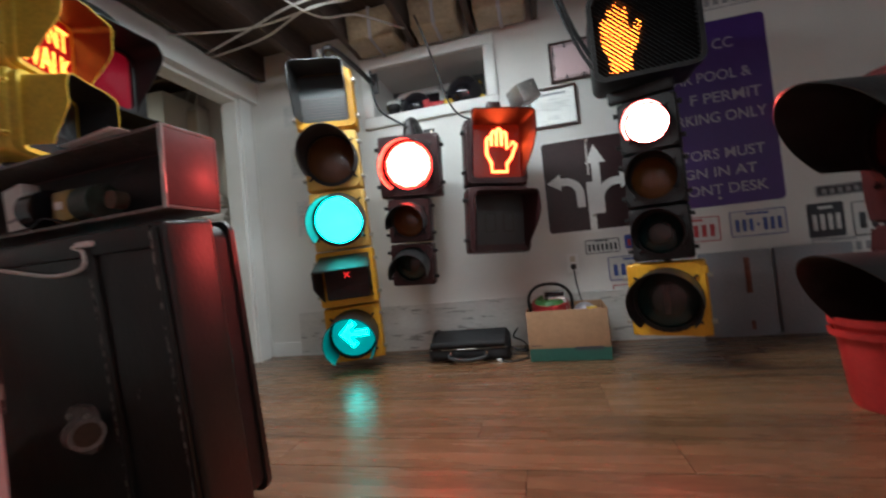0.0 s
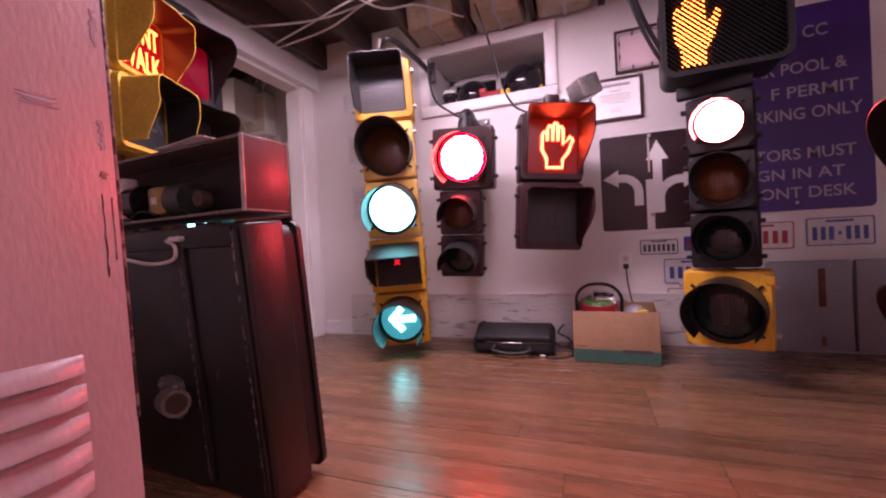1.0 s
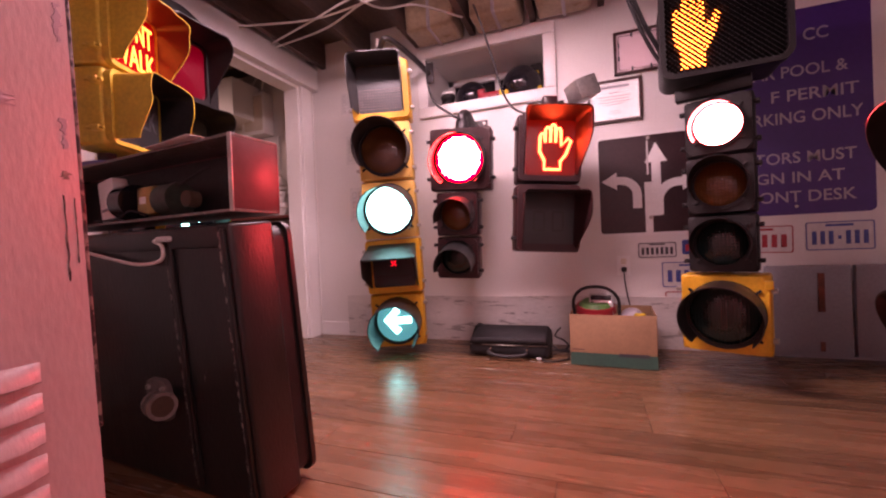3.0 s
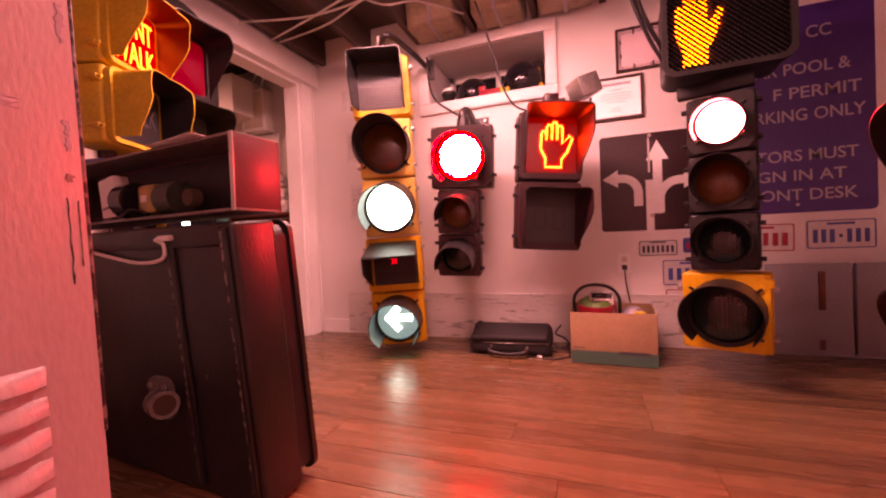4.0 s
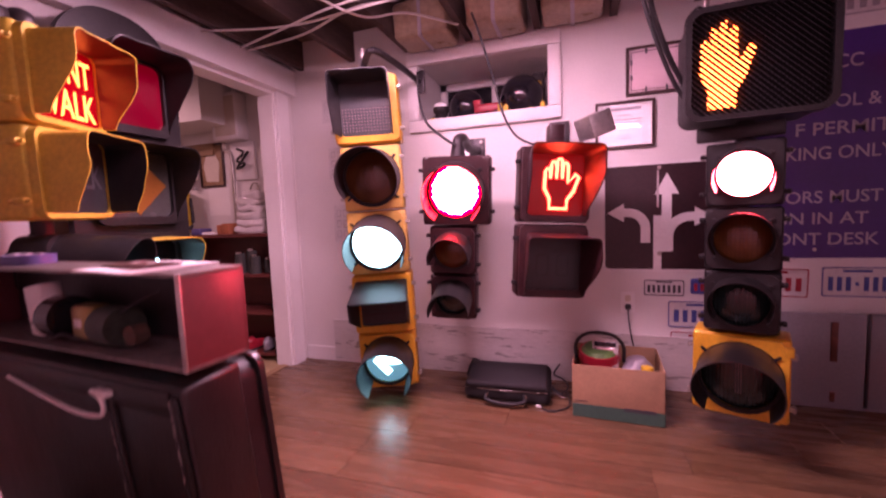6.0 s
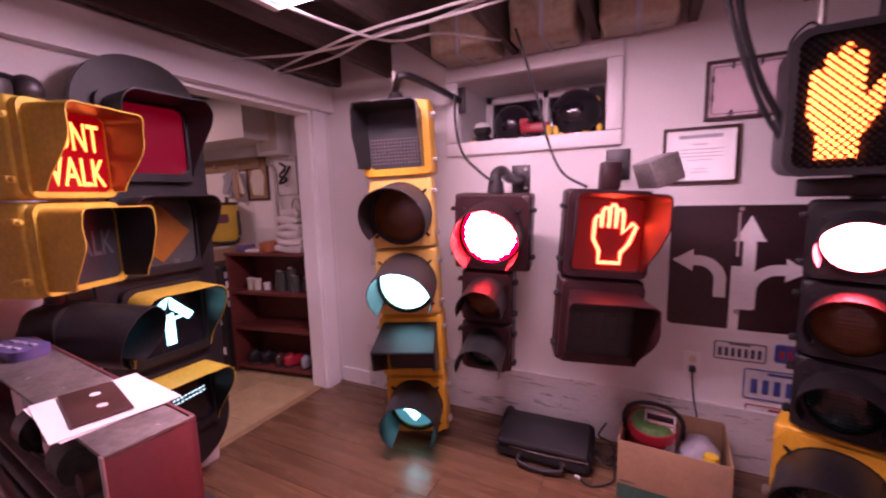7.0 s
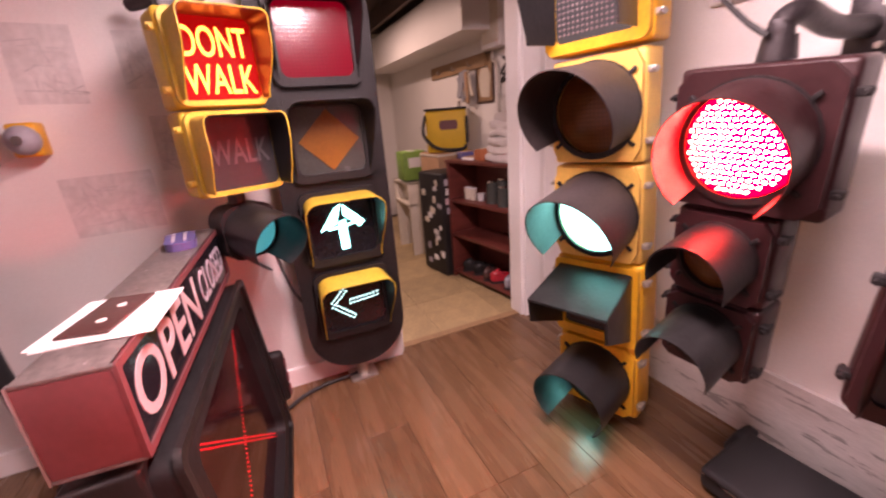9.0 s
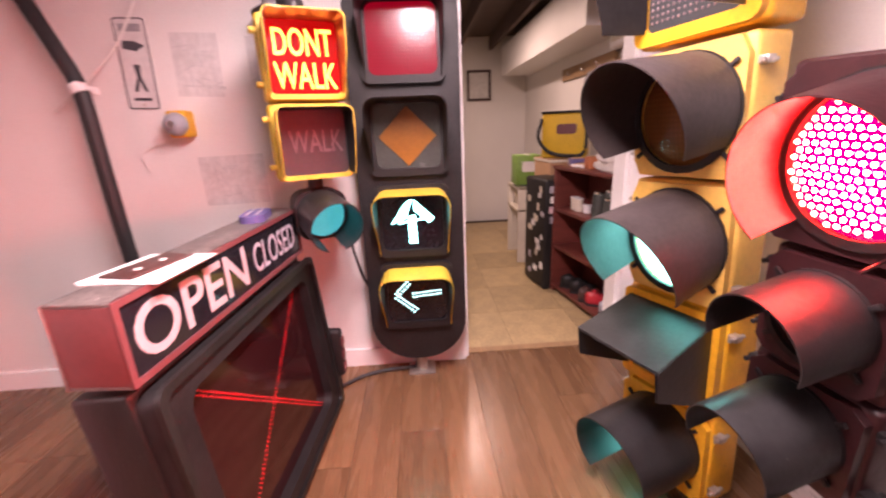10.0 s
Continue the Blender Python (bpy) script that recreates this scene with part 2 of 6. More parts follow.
M = {
    "wall": surface("wall_paint", (0.72, 0.70, 0.68), 0.55, var=0.05, coarse=2.0, fine=120, bump=0.12, wear=(0.5, 0.47, 0.44), wear_at=0.71),
    "panel": surface("whitewashed_panel", (0.62, 0.60, 0.58), 0.7, var=0.14, coarse=3, fine=60, bump=0.35, wear=(0.30, 0.29, 0.28), wear_at=0.585, stretch=(0.5, 1, 3.0)),
    "trim": surface("white_trim", (0.80, 0.79, 0.78), 0.4, var=0.04, coarse=4, fine=90, bump=0.08),
    "plank": surface("oak_laminate", (0.165, 0.086, 0.042), 0.27, var=0.33, coarse=3.2, fine=34, bump=0.10, stretch=(0.45, 5.0, 5.0), per_object=0.22, wear=(0.085, 0.042, 0.024), wear_at=0.66, coat=0.04),
    "seam": surface("dark_joint", (0.06, 0.035, 0.02), 0.8),
    "vinyl": surface("tan_vinyl", (0.40, 0.29, 0.15), 0.45, var=0.22, coarse=9, fine=60, bump=0.1, per_object=0.18),
    "joist": surface("rough_joist", (0.085, 0.055, 0.045), 0.8, var=0.4, coarse=5, fine=50, bump=0.4, stretch=(6, 0.6, 6)),
    "yellow": surface("signal_yellow", (0.72, 0.36, 0.02), 0.42, var=0.14, coarse=7, bump=0.12, wear=(0.20, 0.12, 0.05), wear_at=0.70),
    "paleyellow": surface("faded_yellow", (0.74, 0.45, 0.10), 0.45, var=0.10, coarse=6, bump=0.1, wear=(0.30, 0.20, 0.08), wear_at=0.72),
    "mustard": surface("old_yellow", (0.64, 0.43, 0.045), 0.5, var=0.2, coarse=9, bump=0.2, wear=(0.20, 0.13, 0.05), wear_at=0.69),
    # red reflections of the lit lens, put into the hood's inside colour
    "hoodglow": surface("red_glow_lining", (0.09, 0.007, 0.006), 0.35, var=0.2, coarse=9, bump=0.15),
    "black": surface("black_paint", (0.013, 0.0115, 0.012), 0.5, var=0.4, coarse=9, bump=0.2, wear=(0.05, 0.045, 0.042), wear_at=0.70, spec=0.36),
    "visor": surface("black_visor", (0.016, 0.015, 0.0155), 0.38, var=0.35, coarse=12, bump=0.18, wear=(0.10, 0.09, 0.085), wear_at=0.70),
    "brownvisor": surface("faded_visor", (0.036, 0.028, 0.027), 0.5, var=0.3, coarse=11, bump=0.18, wear=(0.12, 0.10, 0.09), wear_at=0.69),
    # black housing, with the signals' red light on it put into its base colour
    "redtint": surface("red_tinted_housing", (0.030, 0.008, 0.009), 0.4, var=0.3, coarse=8, bump=0.2, wear=(0.10, 0.07, 0.07), wear_at=0.70),
    "cabinet": surface("scuffed_black_steel", (0.011, 0.011, 0.0105), 0.36, var=0.4, coarse=6, bump=0.25, wear=(0.13, 0.12, 0.105), wear_at=0.685, stretch=(2.5, 2.5, 0.8)),
    "scuff": surface("bare_scraped_edge", (0.20, 0.19, 0.17), 0.5, metal=0.4, var=0.5, coarse=16, fine=90, bump=0.4, wear=(0.03, 0.03, 0.03), wear_at=0.47),
    "signred": surface("dark_red_paint", (0.16, 0.050, 0.052), 0.35, var=0.12, bump=0.1, wear=(0.08, 0.03, 0.03), wear_at=0.72),
    "alu": surface("dull_aluminium", (0.55, 0.53, 0.51), 0.38, metal=0.9, var=0.2, coarse=10, bump=0.15),
    "rawplate": surface("stained_plate", (0.16, 0.14, 0.13), 0.45, metal=0.3, var=0.4, coarse=12, bump=0.25, wear=(0.42, 0.40, 0.38), wear_at=0.64),
    "pipe": surface("black_iron_pipe", (0.035, 0.03, 0.032), 0.4, metal=0.3, var=0.3, coarse=12, bump=0.2),
    "zinc": surface("zinc_hardware", (0.45, 0.42, 0.38), 0.4, metal=0.8, var=0.25, coarse=20, bump=0.2),
    "rubber": surface("black_cable", (0.018, 0.018, 0.019), 0.55, var=0.2),
    "whitecable": surface("white_cable", (0.72, 0.71, 0.68), 0.45, var=0.08),
    "locker": surface("grey_locker_enamel", (0.41, 0.375, 0.38), 0.36, var=0.08, coarse=3.5, fine=110, bump=0.12, wear=(0.20, 0.12, 0.10), wear_at=0.665, stretch=(1, 2.2, 0.7)),
    "paper": surface("white_paper", (0.80, 0.79, 0.77), 0.7, var=0.04, coarse=6, bump=0.08),
    "oldpaper": surface("grey_print", (0.60, 0.59, 0.58), 0.75, var=0.14, coarse=9, fine=40, bump=0.06),
    "pinkpaper": surface("pink_certificate", (0.60, 0.42, 0.44), 0.5, var=0.07, coarse=8, bump=0.05),
    "brownplate": surface("brown_plate", (0.065, 0.028, 0.024), 0.4, var=0.25, coarse=14, bump=0.1),
    "frame": surface("dark_wood_frame", (0.05, 0.022, 0.018), 0.35, var=0.35, coarse=14, bump=0.15, stretch=(4, 1, 1)),
    "ink": surface("dark_ink", (0.05, 0.05, 0.06), 0.6, var=0.2),
    "grayink": surface("faint_ink", (0.30, 0.30, 0.32), 0.6, var=0.2),
    "faintprint": surface("faded_print", (0.50, 0.50, 0.50), 0.7, var=0.2, coarse=14),
    "signblack": surface("sign_black", (0.030, 0.012, 0.014), 0.42, var=0.3, coarse=5, bump=0.06, wear=(0.06, 0.05, 0.05), wear_at=0.72),
    "signwhite": surface("sign_white", (0.74, 0.73, 0.72), 0.42, var=0.07, coarse=6, bump=0.05),
    "signpurple": surface("sign_purple", (0.060, 0.022, 0.17), 0.35, var=0.10, coarse=4, bump=0.05),
    "signgrey": surface("sign_grey_letters", (0.40, 0.37, 0.42), 0.4, var=0.08),
    "platewhite": surface("plate_white", (0.64, 0.63, 0.62), 0.4, var=0.10, coarse=14, bump=0.15, wear=(0.36, 0.28, 0.24), wear_at=0.70),
    "plateblue": surface("plate_blue", (0.05, 0.08, 0.30), 0.45, var=0.15),
    "platered": surface("plate_red", (0.42, 0.03, 0.04), 0.45, var=0.15),
    "card": surface("corrugated_card", (0.40, 0.235, 0.13), 0.75, var=0.12, coarse=8, bump=0.15),
    "cardgreen": surface("green_print", (0.035, 0.12, 0.09), 0.65, var=0.15),
    "nylon": surface("black_nylon", (0.016, 0.016, 0.018), 0.75, var=0.3, coarse=14, fine=260, bump=0.5),
    "steelgrey": surface("grey_enamel_door", (0.28, 0.28, 0.31), 0.4, var=0.12, coarse=3, bump=0.1, wear=(0.20, 0.14, 0.12), wear_at=0.70),
    "rust": surface("rusted_strip", (0.16, 0.05, 0.03), 0.7, var=0.4, coarse=18, bump=0.4),
    "bucket": surface("red_plastic", (0.50, 0.03, 0.03), 0.4, var=0.12, coarse=7, bump=0.08),
    "redplastic": surface("toy_red", (0.48, 0.03, 0.04), 0.35, var=0.1),
    "greenpaint": surface("green_paint", (0.07, 0.20, 0.05), 0.5, var=0.3, coarse=18),
    "bookcase": surface("mahogany_board", (0.13, 0.030, 0.022), 0.4, var=0.3, coarse=4, bump=0.12, stretch=(1, 1, 5)),
    "bagyellow": surface("yellow_nylon", (0.72, 0.45, 0.02), 0.55, var=0.1, coarse=9, bump=0.2),
    "towel": surface("grey_towel", (0.60, 0.56, 0.53), 0.95, var=0.12, coarse=14, fine=180, bump=0.9),
    "cream": surface("cream_plastic", (0.62, 0.56, 0.46), 0.5, var=0.08),
    "terracotta": surface("orange_clay", (0.42, 0.13, 0.05), 0.7, var=0.15),
    "wood": surface("raw_wood_strip", (0.30, 0.18, 0.09), 0.6, var=0.25, coarse=6, bump=0.2, stretch=(1, 5, 5)),
    "green": surface("green_pack", (0.16, 0.32, 0.06), 0.5, var=0.25, coarse=20),
    "violet": surface("violet_plastic", (0.10, 0.09, 0.24), 0.4, var=0.15),
    "wrap": surface("wrapped_insulation", (0.38, 0.28, 0.18), 0.3, var=0.25, coarse=6, fine=40, bump=0.5),
    "chrome": surface("chrome", (0.75, 0.74, 0.73), 0.12, metal=1.0, var=0.05, bump=0.03),
    "globe": surface("black_globe", (0.012, 0.011, 0.016), 0.14, var=0.2, coarse=4, bump=0.02, coat=0.5),
    "gold": surface("gold_can", (0.40, 0.27, 0.09), 0.35, metal=0.7, var=0.2),
    "darkglass": surface("dark_glass", (0.012, 0.012, 0.016), 0.08, var=0.2, bump=0.02),
    "pcb": surface("circuit_board", (0.03, 0.04, 0.03), 0.5, var=0.4, coarse=40),
    "tube": glowing("lamp_tube", (1.0, 0.97, 0.95), 9.0),
    "red_on": glowing("red_lit", (1.0, 0.075, 0.065), 170.0),
    "red_dot": glowing("red_led_lit", (1.0, 0.110, 0.068), 72.0),
    "red_mid": glowing("red_between_leds", (1.0, 0.012, 0.009), 6.0),
    "green_on": glowing("green_lit", (0.12, 1.0, 0.90), 3.0),
    "green_arrow": glowing("green_arrow_lit", (0.10, 1.0, 0.88), 3.2),
    "green_dim": glowing("green_backlit", (0.0, 0.55, 0.55), 0.25, base=(0.0, 0.12, 0.12)),
    "green_led": glowing("green_led_lit", (0.35, 1.0, 0.92), 1.6),
    "orange": glowing("orange_lit", (1.0, 0.17, 0.018), 11.0),
    "orange_tube": glowing("orange_outline_lit", (1.0, 0.09, 0.02), 9.0),
    "letter": glowing("letters_lit", (1.0, 0.25, 0.03), 3.4),
    "dw_lens": glowing("dont_walk_lens", (0.75, 0.012, 0.006), 0.12, base=(0.20, 0.008, 0.006), rough=0.15),
    "walk_lens": surface("walk_lens", (0.030, 0.034, 0.036), 0.34, var=0.15, coarse=6, bump=0.05),
    "walk_letter": surface("walk_letters", (0.10, 0.11, 0.115), 0.3, var=0.1),
    "red_lens": prism_lens("red_lens", (0.11, 0.004, 0.012), 70, glow=0.06, glow_colour=(0.95, 0.008, 0.04), relief=0.08),
    "red_dark": prism_lens("red_lens_unlit", (0.09, 0.010, 0.012), 70),
    "amber_dark": prism_lens("amber_lens_unlit", (0.16, 0.06, 0.015), 70),
    "green_dark": prism_lens("green_lens_unlit", (0.012, 0.035, 0.035), 70),
    "amber_diamond": surface("amber_diamond", (0.26, 0.095, 0.012), 0.35, var=0.15, coarse=8),
    "smoke_lens": surface("smoked_lens", (0.055, 0.06, 0.055), 0.22, var=0.2, coarse=8, bump=0.05),
    "redglass": surface("dark_red_glass", (0.022, 0.005, 0.006), 0.12, var=0.2, coarse=4, bump=0.02, coat=0.3),
    "palm_lens": glowing("palm_lens", (1.0, 0.03, 0.004), 0.06, base=(0.06, 0.010, 0.008), rough=0.25),
    "lattice": surface("matt_black_lattice", (0.006, 0.0055, 0.0055), 0.85, var=0.2, spec=0.1),
    "openletter": surface("sign_pale_letters", (0.46, 0.38, 0.39), 0.4, var=0.08),
    "teal_lens": prism_lens("teal_lens", (0.010, 0.075, 0.085), 80, glow=0.16, glow_colour=(0.0, 0.7, 0.75), relief=0.2),
    "red_x_on": glowing("small_red_cross", (1.0, 0.03, 0.03), 0.5),
    "ledoff": surface("unlit_led", (0.24, 0.17, 0.17), 0.25, var=0.1),
    "xred": glowing("red_x_dots", (1.0, 0.03, 0.03), 0.04),
}


# ---- mesh helpers ----
def thing(name, label, category, m=None, group="", kind=""):
    ob = tagged(new(name), label, category, group, kind)
    ob.empty_display_size = 0.05
    if m is not None:
        ob.matrix_basis = m
    return ob


def part(name, bm, material, parent=None, label="", m=None, category="", kind="", group="", sharp=38):
    """Links a bmesh as one mesh object, under a thing or a part."""
    bmesh.ops.recalc_face_normals(bm, faces=bm.faces)
    for f in bm.faces:
        f.smooth = True
    me = bpy.data.meshes.new(name)
    bm.to_mesh(me)
    bm.free()
    me.set_sharp_from_angle(angle=radians(sharp))
    me.materials.append(M[material])
    ob = tagged(new(name, me), label, category, group, kind)
    ob.parent = parent
    if m is not None:
        ob.matrix_basis = m
    return ob


def box(c, s, bev=0.0, rot=None, bm=None, seg=2):
    bm = bm or bmesh.new()
    m = Matrix.Translation(c) @ (rot or Matrix()) @ Matrix.Diagonal((*s, 1))
    made = bmesh.ops.create_cube(bm, size=1.0, matrix=m)["verts"]
    if bev:
        edges = list({e for v in made for e in v.link_edges})
        bmesh.ops.bevel(bm, geom=edges, offset=bev, segments=seg, affect="EDGES", profile=0.5)
    return bm


def cyl(p0, p1, r0, r1=None, seg=20, bm=None, bev=0.0):
    bm = bm or bmesh.new()
    a, b = Vector(p0), Vector(p1)
    m = Matrix.Translation((a + b) / 2) @ (b - a).to_track_quat("Z", "Y").to_matrix().to_4x4()
    bmesh.ops.create_cone(bm, cap_ends=True, segments=seg, radius1=r0, radius2=r0 if r1 is None else r1, depth=(b - a).length, matrix=m)
    return bm


def ball(c, r, bm=None, seg=20, scale=(1, 1, 1)):
    bm = bm or bmesh.new()
    bmesh.ops.create_uvsphere(bm, u_segments=seg, v_segments=seg // 2 + 2, radius=r, matrix=Matrix.Translation(c) @ Matrix.Diagonal((*scale, 1)))
    return bm


def smooth_path(pts, steps=6):
    """A Catmull-Rom line through the points."""
    p = [Vector(q) for q in pts]
    p = [2 * p[0] - p[1]] + p + [2 * p[-1] - p[-2]]
    out = []
    for i in range(1, len(p) - 2):
        for k in range(steps):
            t = k / steps
            out.append(0.5 * (2 * p[i] + (p[i + 1] - p[i - 1]) * t + (2 * p[i - 1] - 5 * p[i] + 4 * p[i + 1] - p[i + 2]) * t * t + (3 * p[i] - p[i - 1] - 3 * p[i + 1] + p[i + 2]) * t ** 3))
    return out + [p[-2]]


def sweep(pts, r, seg=8, bm=None, steps=6, close=False):
    bm = bm or bmesh.new()
    line = smooth_path(pts, steps) if steps > 1 else [Vector(q) for q in pts]
    up = Vector((0.31, 0.17, 0.93))
    rings = []
    count = len(line)
    for i, q in enumerate(line):
        a, b = line[(i - 1) % count if close else max(i - 1, 0)], line[(i + 1) % count if close else min(i + 1, count - 1)]
        d = (b - a).normalized()
        u = d.cross(up).normalized()
        v = d.cross(u)
        rings.append([bm.verts.new(q + r * (math.cos(k * math.tau / seg) * u + math.sin(k * math.tau / seg) * v)) for k in range(seg)])
    pairs = list(zip(rings, rings[1:])) + ([(rings[-1], rings[0])] if close else [])
    for a, b in pairs:
        for k in range(seg):
            bm.faces.new((a[k], a[(k + 1) % seg], b[(k + 1) % seg], b[k]))
    if not close:
        bm.faces.new(rings[0])
        bm.faces.new(rings[-1])
    return bm


def rrect(w, h, r, n=6):
    out = []
    for cx, cz, a0 in ((w / 2 - r, h / 2 - r, 0), (-w / 2 + r, h / 2 - r, 90), (-w / 2 + r, -h / 2 + r, 180), (w / 2 - r, -h / 2 + r, 270)):
        for k in range(n + 1):
            a = radians(a0 + 90 * k / n)
            out.append((cx + r * math.cos(a), cz + r * math.sin(a)))
    return out


def circle(r, n=28):
    return [(r * math.cos(k * math.tau / n), r * math.sin(k * math.tau / n)) for k in range(n)]


def slab(pts, y0, y1, at=(0, 0), bm=None):
    """A plate with the outline pts (x, z) between y0 and y1."""
    bm = bm or bmesh.new()
    a = [bm.verts.new((x + at[0], y0, z + at[1])) for x, z in pts]
    b = [bm.verts.new((x + at[0], y1, z + at[1])) for x, z in pts]
    bm.faces.new(a)
    bm.faces.new(list(reversed(b)))
    for i in range(len(pts)):
        j = (i + 1) % len(pts)
        bm.faces.new((a[i], a[j], b[j], b[i]))
    return bm


def ring(outer, inner, y0, y1, at=(0, 0), bm=None):
    """A plate with a hole; both outlines have the same number of points."""
    bm = bm or bmesh.new()
    v = [[bm.verts.new((x + at[0], y, z + at[1])) for x, z in pts] for pts in (outer, inner) for y in (y0, y1)]
    for i in range(len(outer)):
        j = (i + 1) % len(outer)
        for a, b in ((v[0], v[1]), (v[1], v[3]), (v[3], v[2]), (v[2], v[0])):
            bm.faces.new((a[i], a[j], b[j], b[i]))
    return bm


def around(pts, n=28):
    """Resamples a closed convex outline at n even angles, to pair it with circle()."""
    out = []
    for k in range(n):
        a = k * math.tau / n
        d = Vector((math.cos(a), math.sin(a)))
        best = 0
        for i in range(len(pts)):
            p, q = Vector(pts[i]), Vector(pts[(i + 1) % len(pts)])
            e = q - p
            den = d.x * e.y - d.y * e.x
            if abs(den) > 1e-9:
                t, s = (p.x * e.y - p.y * e.x) / den, (p.x * d.y - p.y * d.x) / den
                if -1e-6 <= s <= 1 + 1e-6 and t > best:
                    best = t
        out.append((d.x * best, d.y * best))
    return out


def dome(r, bulge, at=(0, 0, 0), n=28, rows=5):
    """A shallow lens that bulges towards -y."""
    bm = bmesh.new()
    tip = bm.verts.new((at[0], at[1] - bulge, at[2]))
    last = None
    for k in range(1, rows + 1):
        t = k / rows
        now = [bm.verts.new((at[0] + r * t * math.cos(a), at[1] - bulge * (1 - t * t), at[2] + r * t * math.sin(a))) for a in (i * math.tau / n for i in range(n))]
        for i in range(n):
            j = (i + 1) % n
            bm.faces.new((tip, now[i], now[j]) if last is None else (last[i], now[i], now[j], last[j]))
        last = now
    return bm


def round_visor(r, top, low, gap, at=(0, 0), th=0.0035, n=44, droop=0.0, flare=1.0):
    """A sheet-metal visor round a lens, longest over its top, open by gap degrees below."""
    bm = bmesh.new()
    rows = 6
    grid = []
    for i in range(n + 1):
        a = radians(90 + (-180 + gap / 2) + (360 - gap) * i / n)
        up = (1 + math.sin(a)) / 2
        length = low + (top - low) * (up ** 0.8)
        col = []
        for k in range(rows + 1):
            t = k / rows
            rr = r * (1 + (flare - 1) * t)
            y = -length * t
            col.append([bm.verts.new((at[0] + (rr + d) * math.cos(a), y, at[1] + (rr + d) * math.sin(a) - droop * t * top)) for d in (0, th)])
        grid.append(col)
    for i in range(n):
        for k in range(rows):
            for s in (0, 1):
                bm.faces.new((grid[i][k][s], grid[i + 1][k][s], grid[i + 1][k + 1][s], grid[i][k + 1][s]))
        for k in (0, rows):
            bm.faces.new((grid[i][k][0], grid[i + 1][k][0], grid[i + 1][k][1], grid[i][k][1]))
    for i in (0, n):
        for k in range(rows):
            bm.faces.new((grid[i][k][0], grid[i][k + 1][0], grid[i][k + 1][1], grid[i][k][1]))
    return bm


def hood(w, h, corner, top, low, at=(0, 0), flare=0.0, drop=0.0, th=0.003, inset=0.0, seed=0.0, cut=0.68):
    """A rounded square sheet-metal hood, open below, full length over the top and cut back down its sides."""
    a, b, r = w / 2 - inset, h / 2 - inset, max(corner - inset, 0.004)
    line = [(a, -b + (2 * b - r) * k / 9) for k in range(9)]
    line += [(a - r + r * math.cos(radians(q)), b - r + r * math.sin(radians(q))) for q in range(0, 91, 18)]
    line += [(a - r - (2 * a - 2 * r) * k / 8, b) for k in range(1, 8)]
    line += [(-x, z) for x, z in line[:15]][::-1]
    bm, rows, grid = bmesh.new(), 6, []
    for x, z in line:
        up = min(1.0, max(0.0, (z + b) / (2 * b) / cut))
        dent = 1 + 0.05 * noise.noise(Vector((x * 16 + seed, z * 16, seed)))
        length = (low + (top - low) * (up * up * (3 - 2 * up)) ** 0.8) * dent
        col = []
        for k in range(rows + 1):
            t = k / rows
            g = 1 + flare * t * length / top
            col.append([bm.verts.new((at[0] + x * g + d * x / a, -0.02 - (length - 0.02) * t, at[1] + z * (1 + (g - 1) * (0.5 if z > 0 else 0)) + (d if z > b - r else 0) - drop * t)) for d in (0, th)])
        grid.append(col)
    for i in range(len(grid) - 1):
        for k in range(rows):
            for q in (0, 1):
                bm.faces.new((grid[i][k][q], grid[i + 1][k][q], grid[i + 1][k + 1][q], grid[i][k + 1][q]))
        for k in (0, rows):
            bm.faces.new((grid[i][k][0], grid[i + 1][k][0], grid[i + 1][k][1], grid[i][k][1]))
    for i in (0, len(grid) - 1):
        for k in range(rows):
            bm.faces.new((grid[i][k][0], grid[i][k + 1][0], grid[i][k + 1][1], grid[i][k][1]))
    return bm


def sheet(corners, th, bm=None):
    """A thin four- or more-sided plate through the corners."""
    bm = bm or bmesh.new()
    p = [Vector(c) for c in corners]
    n = (p[1] - p[0]).cross(p[2] - p[0]).normalized() * th
    a, b = [bm.verts.new(q) for q in p], [bm.verts.new(q + n) for q in p]
    bm.faces.new(a)
    bm.faces.new(list(reversed(b)))
    for i in range(len(p)):
        j = (i + 1) % len(p)
        bm.faces.new((a[i], a[j], b[j], b[i]))
    return bm


